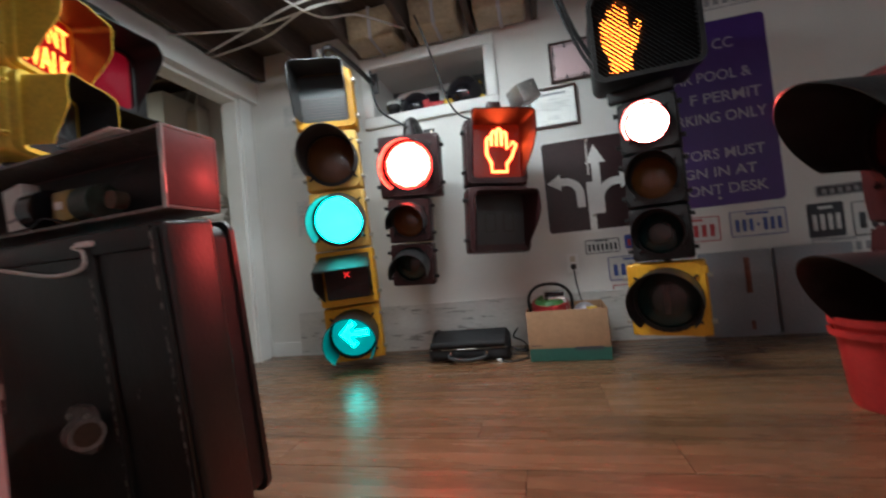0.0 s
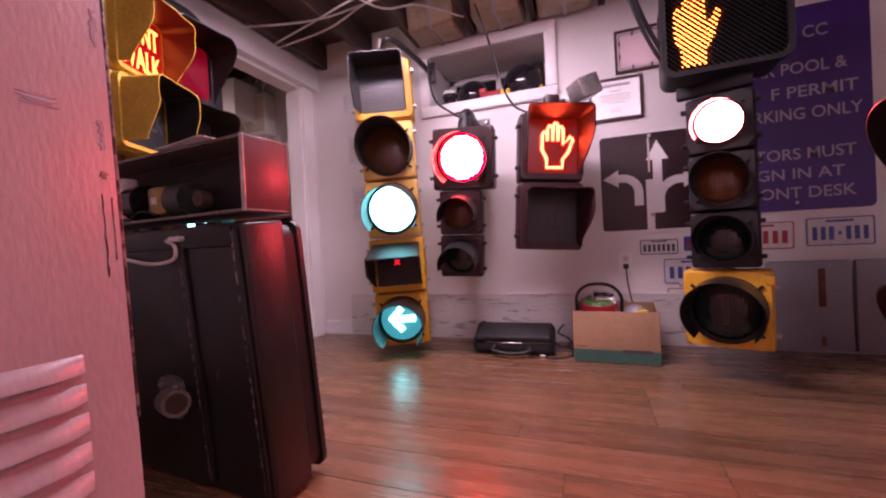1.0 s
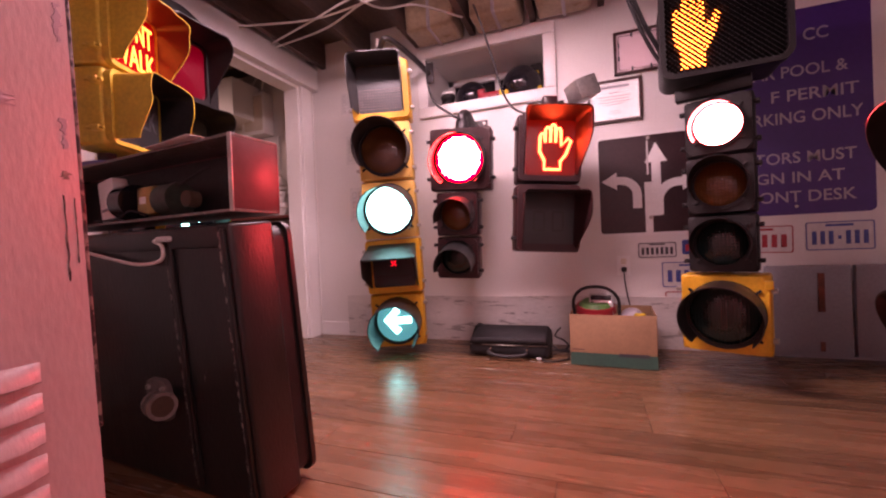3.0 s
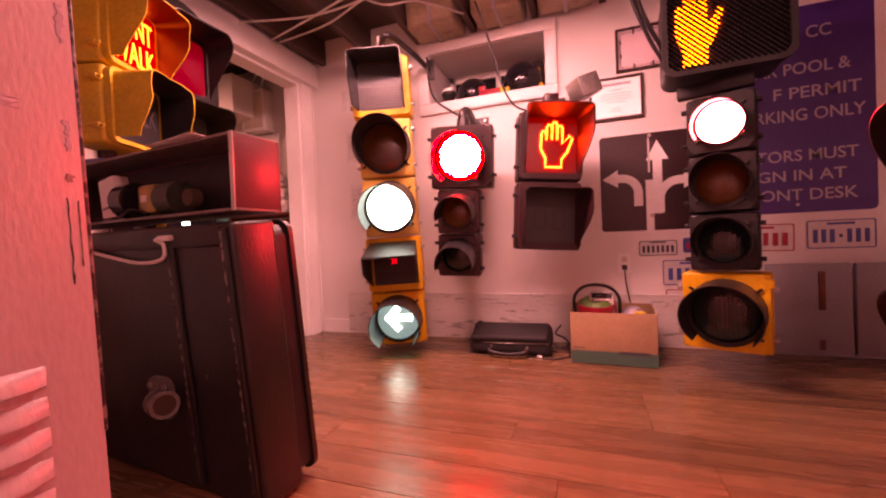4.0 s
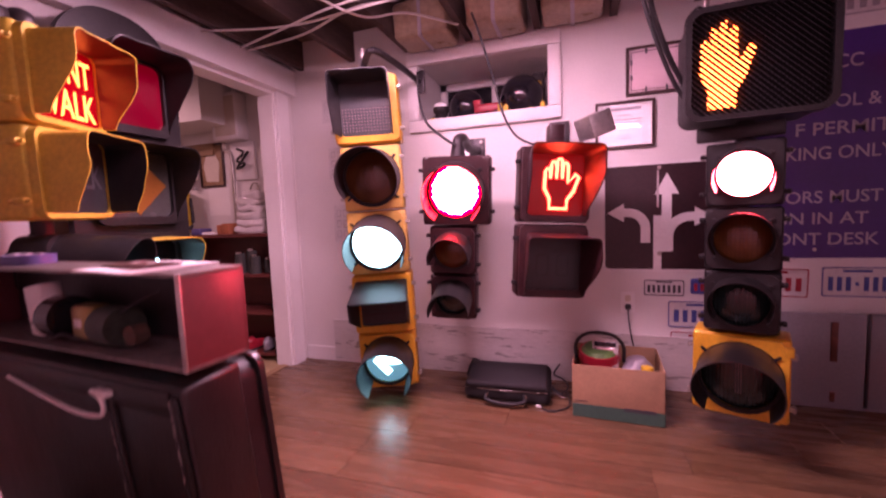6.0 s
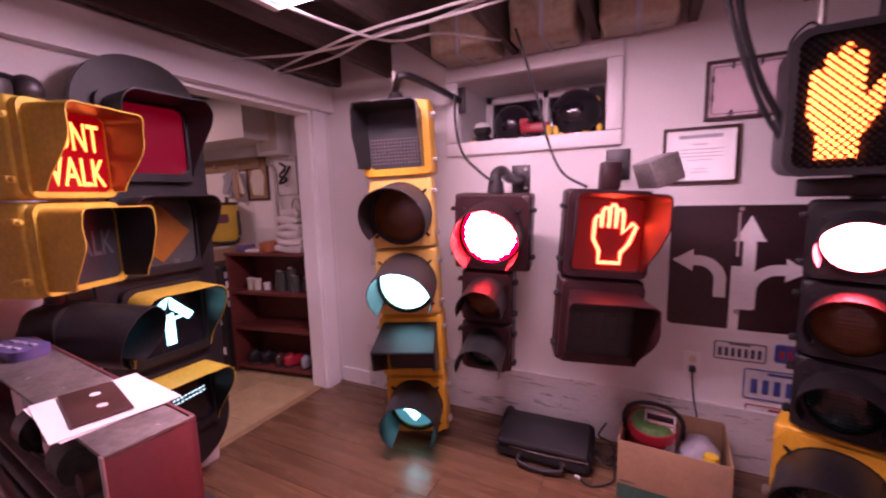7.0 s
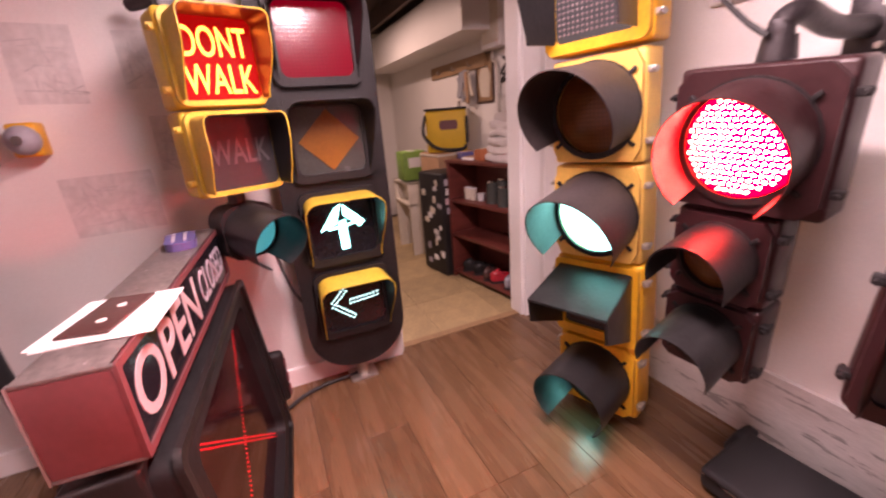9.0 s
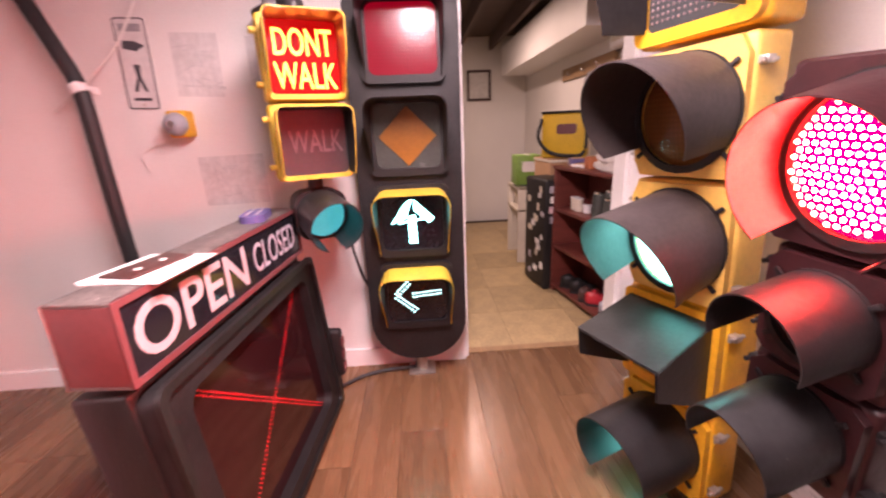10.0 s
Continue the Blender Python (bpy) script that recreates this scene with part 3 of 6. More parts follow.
def lettering(name, text, width, height, material, parent, m, depth=0.0015, bold=0.0, label=""):
    """Raised letters in the built-in font, stretched to a size, centred in the pose m, facing -y."""
    cu = bpy.data.curves.new(name, "FONT")
    cu.body, cu.align_x, cu.align_y, cu.extrude, cu.offset, cu.resolution_u = text, "CENTER", "CENTER", 0.0, bold, 4
    ob = new(name, cu)
    bpy.context.view_layer.update()
    me = bpy.data.meshes.new_from_object(ob.evaluated_get(bpy.context.evaluated_depsgraph_get()))
    bpy.data.objects.remove(ob)
    xs, ys = [v.co.x for v in me.vertices], [v.co.y for v in me.vertices]
    sx, sy = width / (max(xs) - min(xs)), height / (max(ys) - min(ys))
    mx, my = (max(xs) + min(xs)) / 2, (max(ys) + min(ys)) / 2
    for v in me.vertices:
        v.co = Vector(((v.co.x - mx) * sx, 0, (v.co.y - my) * sy))
    bm = bmesh.new()
    bm.from_mesh(me)
    bpy.data.meshes.remove(me)
    bmesh.ops.remove_doubles(bm, verts=list(bm.verts), dist=1e-6)
    left = set(bm.faces)
    while left:
        face = min(left, key=lambda f: f.index)
        island, queue = set(), [face]
        while queue:
            f = queue.pop()
            if f in left:
                left.discard(f)
                island.add(f)
                queue.extend(g for e in f.edges for g in e.link_faces if g in left)
        one = bmesh.new()
        made = {}
        for f in sorted(island, key=lambda f: f.index):
            for v in f.verts:
                if v not in made:
                    made[v] = one.verts.new(v.co)
            one.faces.new([made[v] for v in f.verts])
        back = bmesh.ops.extrude_face_region(one, geom=list(one.faces))
        bmesh.ops.translate(one, vec=(0, -depth, 0), verts=[v for v in back["geom"] if isinstance(v, bmesh.types.BMVert)])
        part(name, one, material, parent, label, m)
    bm.free()


def dots(points, r, y, bm=None, n=6, h=0.002):
    bm = bm or bmesh.new()
    for x, z in points:
        a = [bm.verts.new((x + r * math.cos(k * math.tau / n), y, z + r * math.sin(k * math.tau / n))) for k in range(n)]
        t = bm.verts.new((x, y - h, z))
        for k in range(n):
            bm.faces.new((a[k], a[(k + 1) % n], t))
    return bm


def led_disc(r, step):
    out = []
    rows = int(r / (step * 0.87)) + 1
    for j in range(-rows, rows + 1):
        for i in range(-rows * 2, rows * 2 + 1):
            x, z = (i + (j % 2) / 2) * step, j * step * 0.87
            if x * x + z * z < r * r:
                out.append((x, z))
    return out


def led_line(p, q, step, lanes=2, gap=0.016):
    p, q = Vector(p), Vector(q)
    d = (q - p).normalized()
    s = Vector((-d.y, d.x))
    count = int((q - p).length / step)
    return [tuple(p + d * step * k + s * gap * (j - (lanes - 1) / 2)) for k in range(count + 1) for j in range(lanes)]


# ---- signal heads: front faces -y of the thing, z up ----
def latches(parent, cx, cz, w, h, material, sides=(-1, 1), y=0.02):
    for s in sides:
        for dz in (-0.30, 0.30):
            bm = box((cx + s * (w / 2 + 0.008), y, cz + dz * h), (0.026, 0.030, 0.020), 0.004)
            cyl((cx + s * (w / 2 + 0.012), y - 0.03, cz + dz * h), (cx + s * (w / 2 + 0.012), y + 0.03, cz + dz * h), 0.006, seg=10, bm=bm)
            part("latch", bm, material, parent)


def round_section(parent, cx, cz, w, h, d, r, housing, lens, visor, top, low, gap, hardware="zinc", droop=0.0, flare=1.0, sides=(-1, 1)):
    part("housing", box((cx, d / 2, cz), (w, d, h - 0.004), 0.014, seg=3), housing, parent)
    outline = around(rrect(w - 0.016, h - 0.018, 0.02), 28)
    part("door", ring(outline, circle(r * 1.02), -0.020, 0.002, (cx, cz)), housing, parent)
    part("gasket", ring(circle(r * 1.12), circle(r * 0.98), -0.028, -0.018, (cx, cz)), "black", parent)
    glass = part("lens", dome(r, 0.022, (cx, -0.006, cz)), lens, parent)
    bm = round_visor(r * 1.07, top, low, gap, (cx, cz), droop=droop, flare=flare)
    hood = part("visor", bm, visor, parent, m=pose(0, -0.02, 0))
    for a in (40, 140, 220, 320):
        x, z = cx + r * 1.2 * math.cos(radians(a)), cz + r * 1.2 * math.sin(radians(a))
        part("visor_screw", box((x, -0.026, z), (0.022, 0.008, 0.012), 0.002, pose(0, 0, 0, 0, -a, 0)), "black", parent)
    latches(parent, cx, cz, w, h, hardware, sides)
    return glass, hood


def square_section(parent, cx, cz, w, h, d, housing, lens, outside, inside, top, side_low, bezel=None, corner=0.03, lens_w=None, lens_h=None, hardware="zinc", flare=0.0, sides=(-1, 1), drop=0.0, arched=True):
    part("housing", box((cx, d / 2, cz), (w, d, h - 0.004), 0.016, seg=3), housing, parent)
    lw, lh = lens_w or w * 0.82, lens_h or h * 0.80
    part("door", ring(rrect(w - 0.012, h - 0.014, corner), rrect(lw, lh, corner * 0.8), -0.024, 0.002, (cx, cz)), bezel or housing, parent)
    glass = part("lens", slab(rrect(lw + 0.004, lh + 0.004, corner * 0.8), -0.010, -0.004, (cx, cz)), lens, parent)
    if arched:
        part("visor", hood(lw - 0.002, lh - 0.002, corner * 0.8, top, side_low, (cx, cz), flare, drop, seed=cz * 7), outside, parent)
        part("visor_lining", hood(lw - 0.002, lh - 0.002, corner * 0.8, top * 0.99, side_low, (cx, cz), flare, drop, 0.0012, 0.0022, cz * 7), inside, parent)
        latches(parent, cx, cz, w, h, hardware, sides)
        return glass
    x0, x1, z0, z1 = cx - lw / 2 - 0.012, cx + lw / 2 + 0.012, cz - lh / 2, cz + lh / 2 + 0.012
    e = flare
    for sign, xx in ((-1, x0), (1, x1)):
        a = [(xx, -0.02, z0), (xx, -0.02, z1), (xx + sign * e, -top, z1 + e * 0.5 - drop), (xx + sign * e, -top * 0.97, z1 - lh * 0.35 - drop), (xx + sign * e * 0.5, -side_low, z0 + 0.01)]
        part("visor_side", sheet(a, 0.003), outside, parent)
        lift = -sign * 0.0045
        part("visor_lining", sheet([(x + lift + (0.003 * -sign if sign > 0 else 0), y, z - 0.002) for x, y, z in a], 0.0012), inside, parent)
    top_pts = [(x0, -0.02, z1), (x1, -0.02, z1), (x1 + e, -top, z1 + e * 0.5 - drop), (x0 - e, -top, z1 + e * 0.5 - drop)]
    part("visor_top", sheet(top_pts, -0.003), outside, parent)
    part("visor_top_lining", sheet([(x, y, z - 0.006) for x, y, z in top_pts], -0.0012), inside, parent)
    latches(parent, cx, cz, w, h, hardware, sides)
    return glass


def palm_outline(w, h):
    """The outline of a raised palm symbol, made from finger columns."""
    fw = w * 0.155
    out = [(-w * 0.26, -h * 0.5), (-w * 0.26, -h * 0.30), (-w * 0.40, -h * 0.10)]
    tops = (0.30, 0.44, 0.50, 0.42)
    for i, t in enumerate(tops):
        x0, x1 = -w * 0.40 + i * fw, -w * 0.40 + (i + 1) * fw
        out += [(x0 + fw * 0.08, h * t - fw * 0.4), (x0 + fw * 0.3, h * t), (x1 - fw * 0.3, h * t), (x1 - fw * 0.08, h * t - fw * 0.4)]
        if i < 3:
            out.append((x1, h * 0.12))
    out += [(w * 0.22, h * 0.02), (w * 0.42, h * 0.20), (w * 0.50, h * 0.14), (w * 0.36, -h * 0.16), (w * 0.20, -h * 0.32), (w * 0.20, -h * 0.5)]
    return out


def wall_pipe(parent, pts, r=0.022, material="pipe"):
    return part("pipe", sweep(pts, r, 14), material, parent)


# ---- structure ----
X0, X1, Y0, Y1, TOP = -1.74, 2.35, -1.0, 2.96, 2.27


def shell(name, pieces, material):
    bm = bmesh.new()
    for c, s in pieces:
        box(c, s, bm=bm)
    return tagged(part(name, bm, material), kind="structure")


def span(x0, x1, y0, y1, z0, z1):
    return ((x0 + x1) / 2, (y0 + y1) / 2, (z0 + z1) / 2), (x1 - x0, y1 - y0, z1 - z0)


NX0, NX1, NZ0, NZ1 = -0.74, 0.055, 1.64, 1.98
wall_north = shell("wall_north", [span(X0 - 0.12, NX0, Y1, Y1 + 0.14, 0, TOP), span(NX1, X1, Y1, Y1 + 0.14, 0, TOP), span(NX0, NX1, Y1, Y1 + 0.14, 0, NZ0), span(NX0, NX1, Y1, Y1 + 0.14, NZ1, TOP)], "wall")
DY0, DY1, DZ = 1.95, 2.80, 1.91
wall_west = shell("wall_west", [span(X0 - 0.12, X0, Y0, DY0, 0, TOP), span(X0 - 0.12, X0, DY1, Y1, 0, TOP), span(X0 - 0.12, X0, DY0, DY1, DZ, TOP)], "wall")
wall_east = shell("wall_east", [span(X1, X1 + 0.12, Y0, Y1, 0, TOP)], "wall")
wall_south = shell("wall_south", [span(X0, X1, Y0 - 0.12, Y0, 0, TOP)], "wall")
ceil = [span(X0 - 0.12, X1 + 0.12, Y0 - 0.12, Y1 + 0.14, TOP, TOP + 0.05)]
for i in range(11):
    x = -1.62 + i * 0.405
    ceil.append(span(x - 0.02, x + 0.02, Y0, Y1, 2.08, TOP))
ceiling = shell("ceiling", ceil, "joist")
ceiling["kind"] = "structure"
beam = shell("trim_header_beam", [span(X0, X0 + 0.06, 1.283, Y1 - 0.003, 1.915, 2.078)], "trim")
dark_beam = shell("trim_dark_beam", [span(X0, X0 + 0.09, Y0, 1.28, 1.84, 2.078)], "joist")
casing = shell("trim_door_casing", [span(X0, X0 + 0.022, DY1, DY1 + 0.11, 0, 1.912), span(X0 - 0.125, X0 - 0.002, DY1 - 0.018, DY1, 0, DZ), span(X0, X0 + 0.022, DY0 - 0.10, DY0, 0, 1.912), span(X0 - 0.125, X0 - 0.002, DY0, DY0 + 0.018, 0, DZ), span(X0 - 0.125, X0 - 0.002, DY0 + 0.02, DY1 - 0.02, DZ - 0.018, DZ)], "trim")
panel = shell("wall_panel_low", [span(-1.48, X1, Y1 - 0.016, Y1, 0, 0.30), span(-1.48, X1, Y1 - 0.019, Y1 - 0.002, 0.30, 0.308)], "panel")
base = shell("baseboard", [span(X0 + 0.022, -1.482, Y1 - 0.018, Y1, 0, 0.10), span(X0, X0 + 0.018, Y0, DY0 - 0.10, 0, 0.10)], "trim")
T = 0.075
wt = bmesh.new()
for c, s in (span(NX0 - T, NX1 + T, Y1 - 0.03, Y1, NZ1, NZ1 + T), span(NX0 - T, NX1 + T, Y1 - 0.03, Y1, NZ0 - T, NZ0), span(NX0 - T, NX0, Y1 - 0.03, Y1, NZ0, NZ1), span(NX1, NX1 + T, Y1 - 0.03, Y1, NZ0, NZ1)):
    box(c, s, 0.008, bm=wt)
window_1 = tagged(part("window_1", wt, "trim", label="white painted timber frame round a basement window niche"), kind="structure", category="window")
nb = bmesh.new()
for c, s in (span(NX0 - 0.02, NX1 + 0.02, Y1 + 0.14, Y1 + 0.46, NZ0 - 0.02, NZ0), span(NX0 - 0.02, NX1 + 0.02, Y1 + 0.14, Y1 + 0.46, NZ1, NZ1 + 0.02), span(NX0 - 0.02, NX0, Y1 + 0.14, Y1 + 0.46, NZ0, NZ1), span(NX1, NX1 + 0.02, Y1 + 0.14, Y1 + 0.46, NZ0, NZ1)):
    box(c, s, bm=nb)
part("niche_lining", nb, "wall", window_1)
sash = bmesh.new()
for c, s in (span(NX0, NX1, Y1 + 0.43, Y1 + 0.46, NZ1 - 0.05, NZ1), span(NX0, NX1, Y1 + 0.43, Y1 + 0.46, NZ0, NZ0 + 0.05), span(NX0, NX0 + 0.05, Y1 + 0.43, Y1 + 0.46, NZ0, NZ1), span(NX1 - 0.05, NX1, Y1 + 0.43, Y1 + 0.46, NZ0, NZ1), span(-0.36, -0.32, Y1 + 0.43, Y1 + 0.46, NZ0, NZ1)):
    box(c, s, 0.004, bm=sash)
part("window_sash", sash, "trim", window_1)
part("pane", box(*span(NX0, NX1, Y1 + 0.462, Y1 + 0.468, NZ0, NZ1)), "darkglass", window_1)

# far room beyond the doorway
FX, FY0, FY1 = -5.1, 0.9, 3.14
far_walls = shell("wall_far_room", [span(FX - 0.1, FX, FY0, FY1, 0, TOP), span(FX, X0 - 0.12, FY1, FY1 + 0.1, 0, TOP), span(FX, X0 - 0.12, FY0 - 0.1, FY0, 0, TOP)], "wall")
fc = [span(FX, X0 - 0.12, FY0, FY1, TOP, TOP + 0.05)] + [span(FX, X0 - 0.121, y - 0.02, y + 0.02, 2.12, TOP) for y in (1.1, 1.5, 1.9, 2.3, 2.7)]
far_ceiling = shell("ceiling_far_room", fc, "joist")
soffit = shell("trim_soffit", [span(-4.9, -2.40, 2.80, FY1, 1.80, 2.11)], "trim")
far_floor = shell("floor_far_room", [span(FX, X0 - 0.06, FY0, FY1, -0.05, -0.003)], "seam")
sill = shell("threshold_strip", [span(X0 - 0.085, X0 - 0.035, DY0 + 0.018, DY1 - 0.018, -0.002, 0.004)], "wood")


# ---- signals ----
def tall_yellow_signal():
    s = thing("traffic_signal", "tall yellow five-section traffic signal with black visors, lit green", "traffic signal", pose(-0.838, 2.543, 0.0, 1.7, -2.0, 19), "traffic signals")
    W = 0.330
    round_section(s, 0, 0.210, W, 0.330, 0.13, 0.132, "yellow", "green_dim", "visor", 0.25, 0.20, 84, droop=0.06)
    arrow = [(-0.085, 0.01), (-0.01, 0.085), (0.018, 0.058), (-0.018, 0.024), (0.085, 0.024), (0.085, -0.016), (-0.018, -0.016), (0.02, -0.055), (-0.01, -0.08)]
    part("arrow", slab([(x, z) for x, z in arrow], -0.040, -0.030, (0, 0.210)), "green_arrow", s, "lit green left arrow")
    square_section(s, 0, 0.546, W + 0.012, 0.338, 0.15, "yellow", "walk_lens", "visor", "visor", 0.24, 0.05, lens_w=0.26, lens_h=0.25, corner=0.02, drop=0.085, flare=0.012, arched=False)
    part("led_cross", slab([(-0.018, -0.013), (-0.013, -0.018), (0, -0.005), (0.013, -0.018), (0.018, -0.013), (0.005, 0), (0.018, 0.013), (0.013, 0.018), (0, 0.005), (-0.013, 0.018), (-0.018, 0.013), (-0.005, 0)], -0.016, -0.012, (0, 0.565)), "red_x_on", s, "small glowing red cross")
    grid = [(x * 0.014 - 0.105, 0.445 + z * 0.014) for x in range(16) for z in range(4)]
    tagged(part("diode_panel", dots(grid, 0.004, -0.011), "red_dark", s), kind="stuff")
    round_section(s, 0, 0.896, W, 0.356, 0.13, 0.143, "paleyellow", "green_on", "brownvisor", 0.27, 0.085, 112, droop=0.17)
    round_section(s, 0, 1.256, W, 0.356, 0.13, 0.143, "paleyellow", "amber_dark", "brownvisor", 0.27, 0.10, 112, droop=0.08)
    square_section(s, 0, 1.625, W + 0.03, 0.365, 0.14, "yellow", "walk_lens", "visor", "visor", 0.21, 0.17, lens_w=0.275, lens_h=0.285, corner=0.03, flare=0.10)
    grid = [(x * 0.0165 - 0.124, 1.51 + z * 0.0165) for x in range(16) for z in range(8)]
    tagged(part("diode_panel", dots(grid, 0.0045, -0.011, h=0.004), "ledoff", s, "rows of unlit clear diodes"), kind="stuff")
    part("hub", cyl((0, 0.065, 1.805), (0, 0.065, 1.86), 0.05, 0.03), "pipe", s)
    wall_pipe(s, [(0, 0.065, 1.84), (0, 0.065, 1.96)], 0.014, "zinc")
    back = s.matrix_basis.inverted()
    part("pipe_arm", sweep([(0, 0.065, 1.87), back @ Vector((-0.80, 2.45, 1.91)), back @ Vector((-0.75, 2.70, 1.895)), back @ Vector((-0.735, 2.94, 1.88))], 0.018, 12), "pipe", s)
    part("wall_plate", box(back @ Vector((-0.735, Y1 - 0.012, 1.88)), (0.07, 0.02, 0.14), 0.004, back.to_3x3().to_4x4()), "pipe", s)


tall_yellow_signal()


RED_PLATE = (-0.375, 1.42)


def red_signal():
    s = thing("traffic_signal", "dark three-section signal, lit red, hung on wall pipe", "traffic signal", pose(-0.450, 2.597, 0.0, 3.35, 2.1, 7.2), "traffic signals")
    round_section(s, 0.0, 1.163, 0.365, 0.365, 0.13, 0.140, "redtint", "red_mid", "redtint", 0.155, 0.10, 76, "black", droop=0.20)
    tagged(part("led_field", dots([(x, z + 1.163) for x, z in led_disc(0.124, 0.0168)], 0.0051, -0.0335), "red_dot", s, "round field of lit red diodes"), kind="stuff")
    round_section(s, -0.02, 0.845, 0.255, 0.262, 0.13, 0.096, "redtint", "amber_dark", "black", 0.17, 0.14, 150, "black", droop=0.15)
    round_section(s, -0.02, 0.585, 0.255, 0.252, 0.13, 0.096, "redtint", "green_dark", "visor", 0.19, 0.15, 150, "black", droop=0.2)
    part("hub", cyl((0, 0.08, 1.345), (0, 0.08, 1.40), 0.042, 0.035), "pipe", s)
    back = s.matrix_basis.inverted()
    turn = back.to_3x3().to_4x4()
    wx, wz = RED_PLATE
    part("pipe_arm", sweep([(0, 0.08, 1.39), (0, 0.085, 1.43), (0.02, 0.13, 1.445), back @ Vector((wx - 0.012, 2.80, wz)), back @ Vector((wx, 2.952, wz))], 0.028, 14), "pipe", s)
    part("wall_plate", box(back @ Vector((wx, Y1 - 0.008, wz)), (0.10, 0.016, 0.15), 0.004, turn), "pipe", s)
    for z in (-0.05, 0.05):
        part("bolt", cyl(back @ Vector((wx + 0.03, 2.945, wz + z)), back @ Vector((wx + 0.03, 2.930, wz + z)), 0.009, seg=8), "zinc", s)



red_signal()


def palm_signal():
    s = thing("pedestrian_signal", "dark two-section pedestrian signal showing a lit orange raised palm", "pedestrian signal", pose(0.044, 2.496, 0.0, -1.1, 3.6, 18.9), "pedestrian signals")
    square_section(s, 0, 1.165, 0.345, 0.375, 0.13, "redtint", "palm_lens", "redtint", "redtint", 0.21, 0.05, lens_w=0.275, lens_h=0.30, hardware="black", sides=(-1,), flare=0.20)
    square_section(s, 0, 0.788, 0.345, 0.370, 0.13, "redtint", "walk_lens", "redtint", "redtint", 0.21, 0.05, lens_w=0.275, lens_h=0.28, hardware="black", sides=(-1,), flare=0.20, drop=0.03)
    pts = palm_outline(0.185, 0.240)
    part("palm_symbol", sweep([(x + 0.018, -0.016, z + 1.168) for x, z in pts], 0.0080, 8, steps=1, close=True), "orange_tube", s, "glowing orange outline of a raised palm")
    for i in range(3):
        x = 0.018 - 0.185 * 0.40 + (i + 1) * 0.185 * 0.155
        part("finger_line", sweep([(x, -0.016, 1.165 + 0.12 * 0.235), (x, -0.016, 1.165 + 0.38 * 0.235)], 0.006, 8, steps=1), "orange_tube", s)
    for dx in (-0.05, 0.05):
        part("digit", ring(rrect(0.065, 0.11, 0.008), rrect(0.045, 0.09, 0.006), -0.013, -0.010, (dx, 0.77)), "smoke_lens", s)
    part("pipe_mount", box((0.01, 0.07, 1.41), (0.08, 0.07, 0.12), 0.012), "redtint", s)
    back = s.matrix_basis.inverted()
    part("wall_arm", sweep([(0.01, 0.09, 1.43), back @ Vector((0.11, 2.78, 1.45)), back @ Vector((0.115, 2.95, 1.46))], 0.022, 12), "pipe", s)
    part("wall_plate", box(back @ Vector((0.115, Y1 - 0.009, 1.47)), (0.11, 0.016, 0.15), 0.004, back.to_3x3().to_4x4()), "pipe", s)
    jb = tagged(part("junction_box", box((0, 0, 0.055), (0.11, 0.13, 0.10), 0.006), "alu", None, "grey metal junction box resting on a pedestrian signal", pose(0.300, 2.45, 1.358, 0, -20, 30)), category="junction box")
    part("cover_screw", cyl((0.03, -0.0652, 0.08), (0.03, -0.069, 0.08), 0.005, seg=8), "zinc", jb)


palm_signal()


def right_column():
    s = thing("traffic_signal", "black three-section signal, lit red, above a yellow section", "traffic signal", pose(0.865, 2.47, 0.0, 0, 0, -20), "traffic signals")
    round_section(s, 0, 1.160, 0.268, 0.272, 0.14, 0.094, "black", "red_on", "black", 0.15, 0.05, 120, "black", droop=0.2)
    round_section(s, 0, 0.888, 0.268, 0.270, 0.14, 0.102, "black", "amber_dark", "black", 0.16, 0.04, 110, "black")
    round_section(s, 0, 0.618, 0.268, 0.268, 0.14, 0.102, "black", "green_dark", "black", 0.17, 0.04, 110, "black")
    round_section(s, 0.0, 0.293, 0.345, 0.365, 0.17, 0.140, "yellow", "green_dark", "visor", 0.27, 0.13, 90)
    grid = [(x * 0.009 - 0.009, 0.23 + z * 0.0095) for x in range(3) for z in range(15)]
    tagged(part("diode_panel", dots(grid, 0.0032, -0.034), "ledoff", s, "short column of unlit diodes"), kind="stuff")
    part("yellow_hinge", box((0.165, -0.01, 0.43), (0.03, 0.03, 0.04), 0.005), "yellow", s)
    part("top_coupling", cyl((0, 0.07, 1.294), (0, 0.07, 1.43), 0.038), "pipe", s)
    part("back_pole", cyl((0, 0.22, 0.20), (0, 0.22, 2.27), 0.02), "pipe", s)
    for z in (0.29, 0.75, 1.16):
        part("pole_clamp", box((0, 0.185, z), (0.07, 0.10, 0.04), 0.004), "pipe", s)
    part("hanger_bar", box((-0.02, 0.02, 1.335), (0.30, 0.05, 0.06), 0.006), "black", s)


right_column()


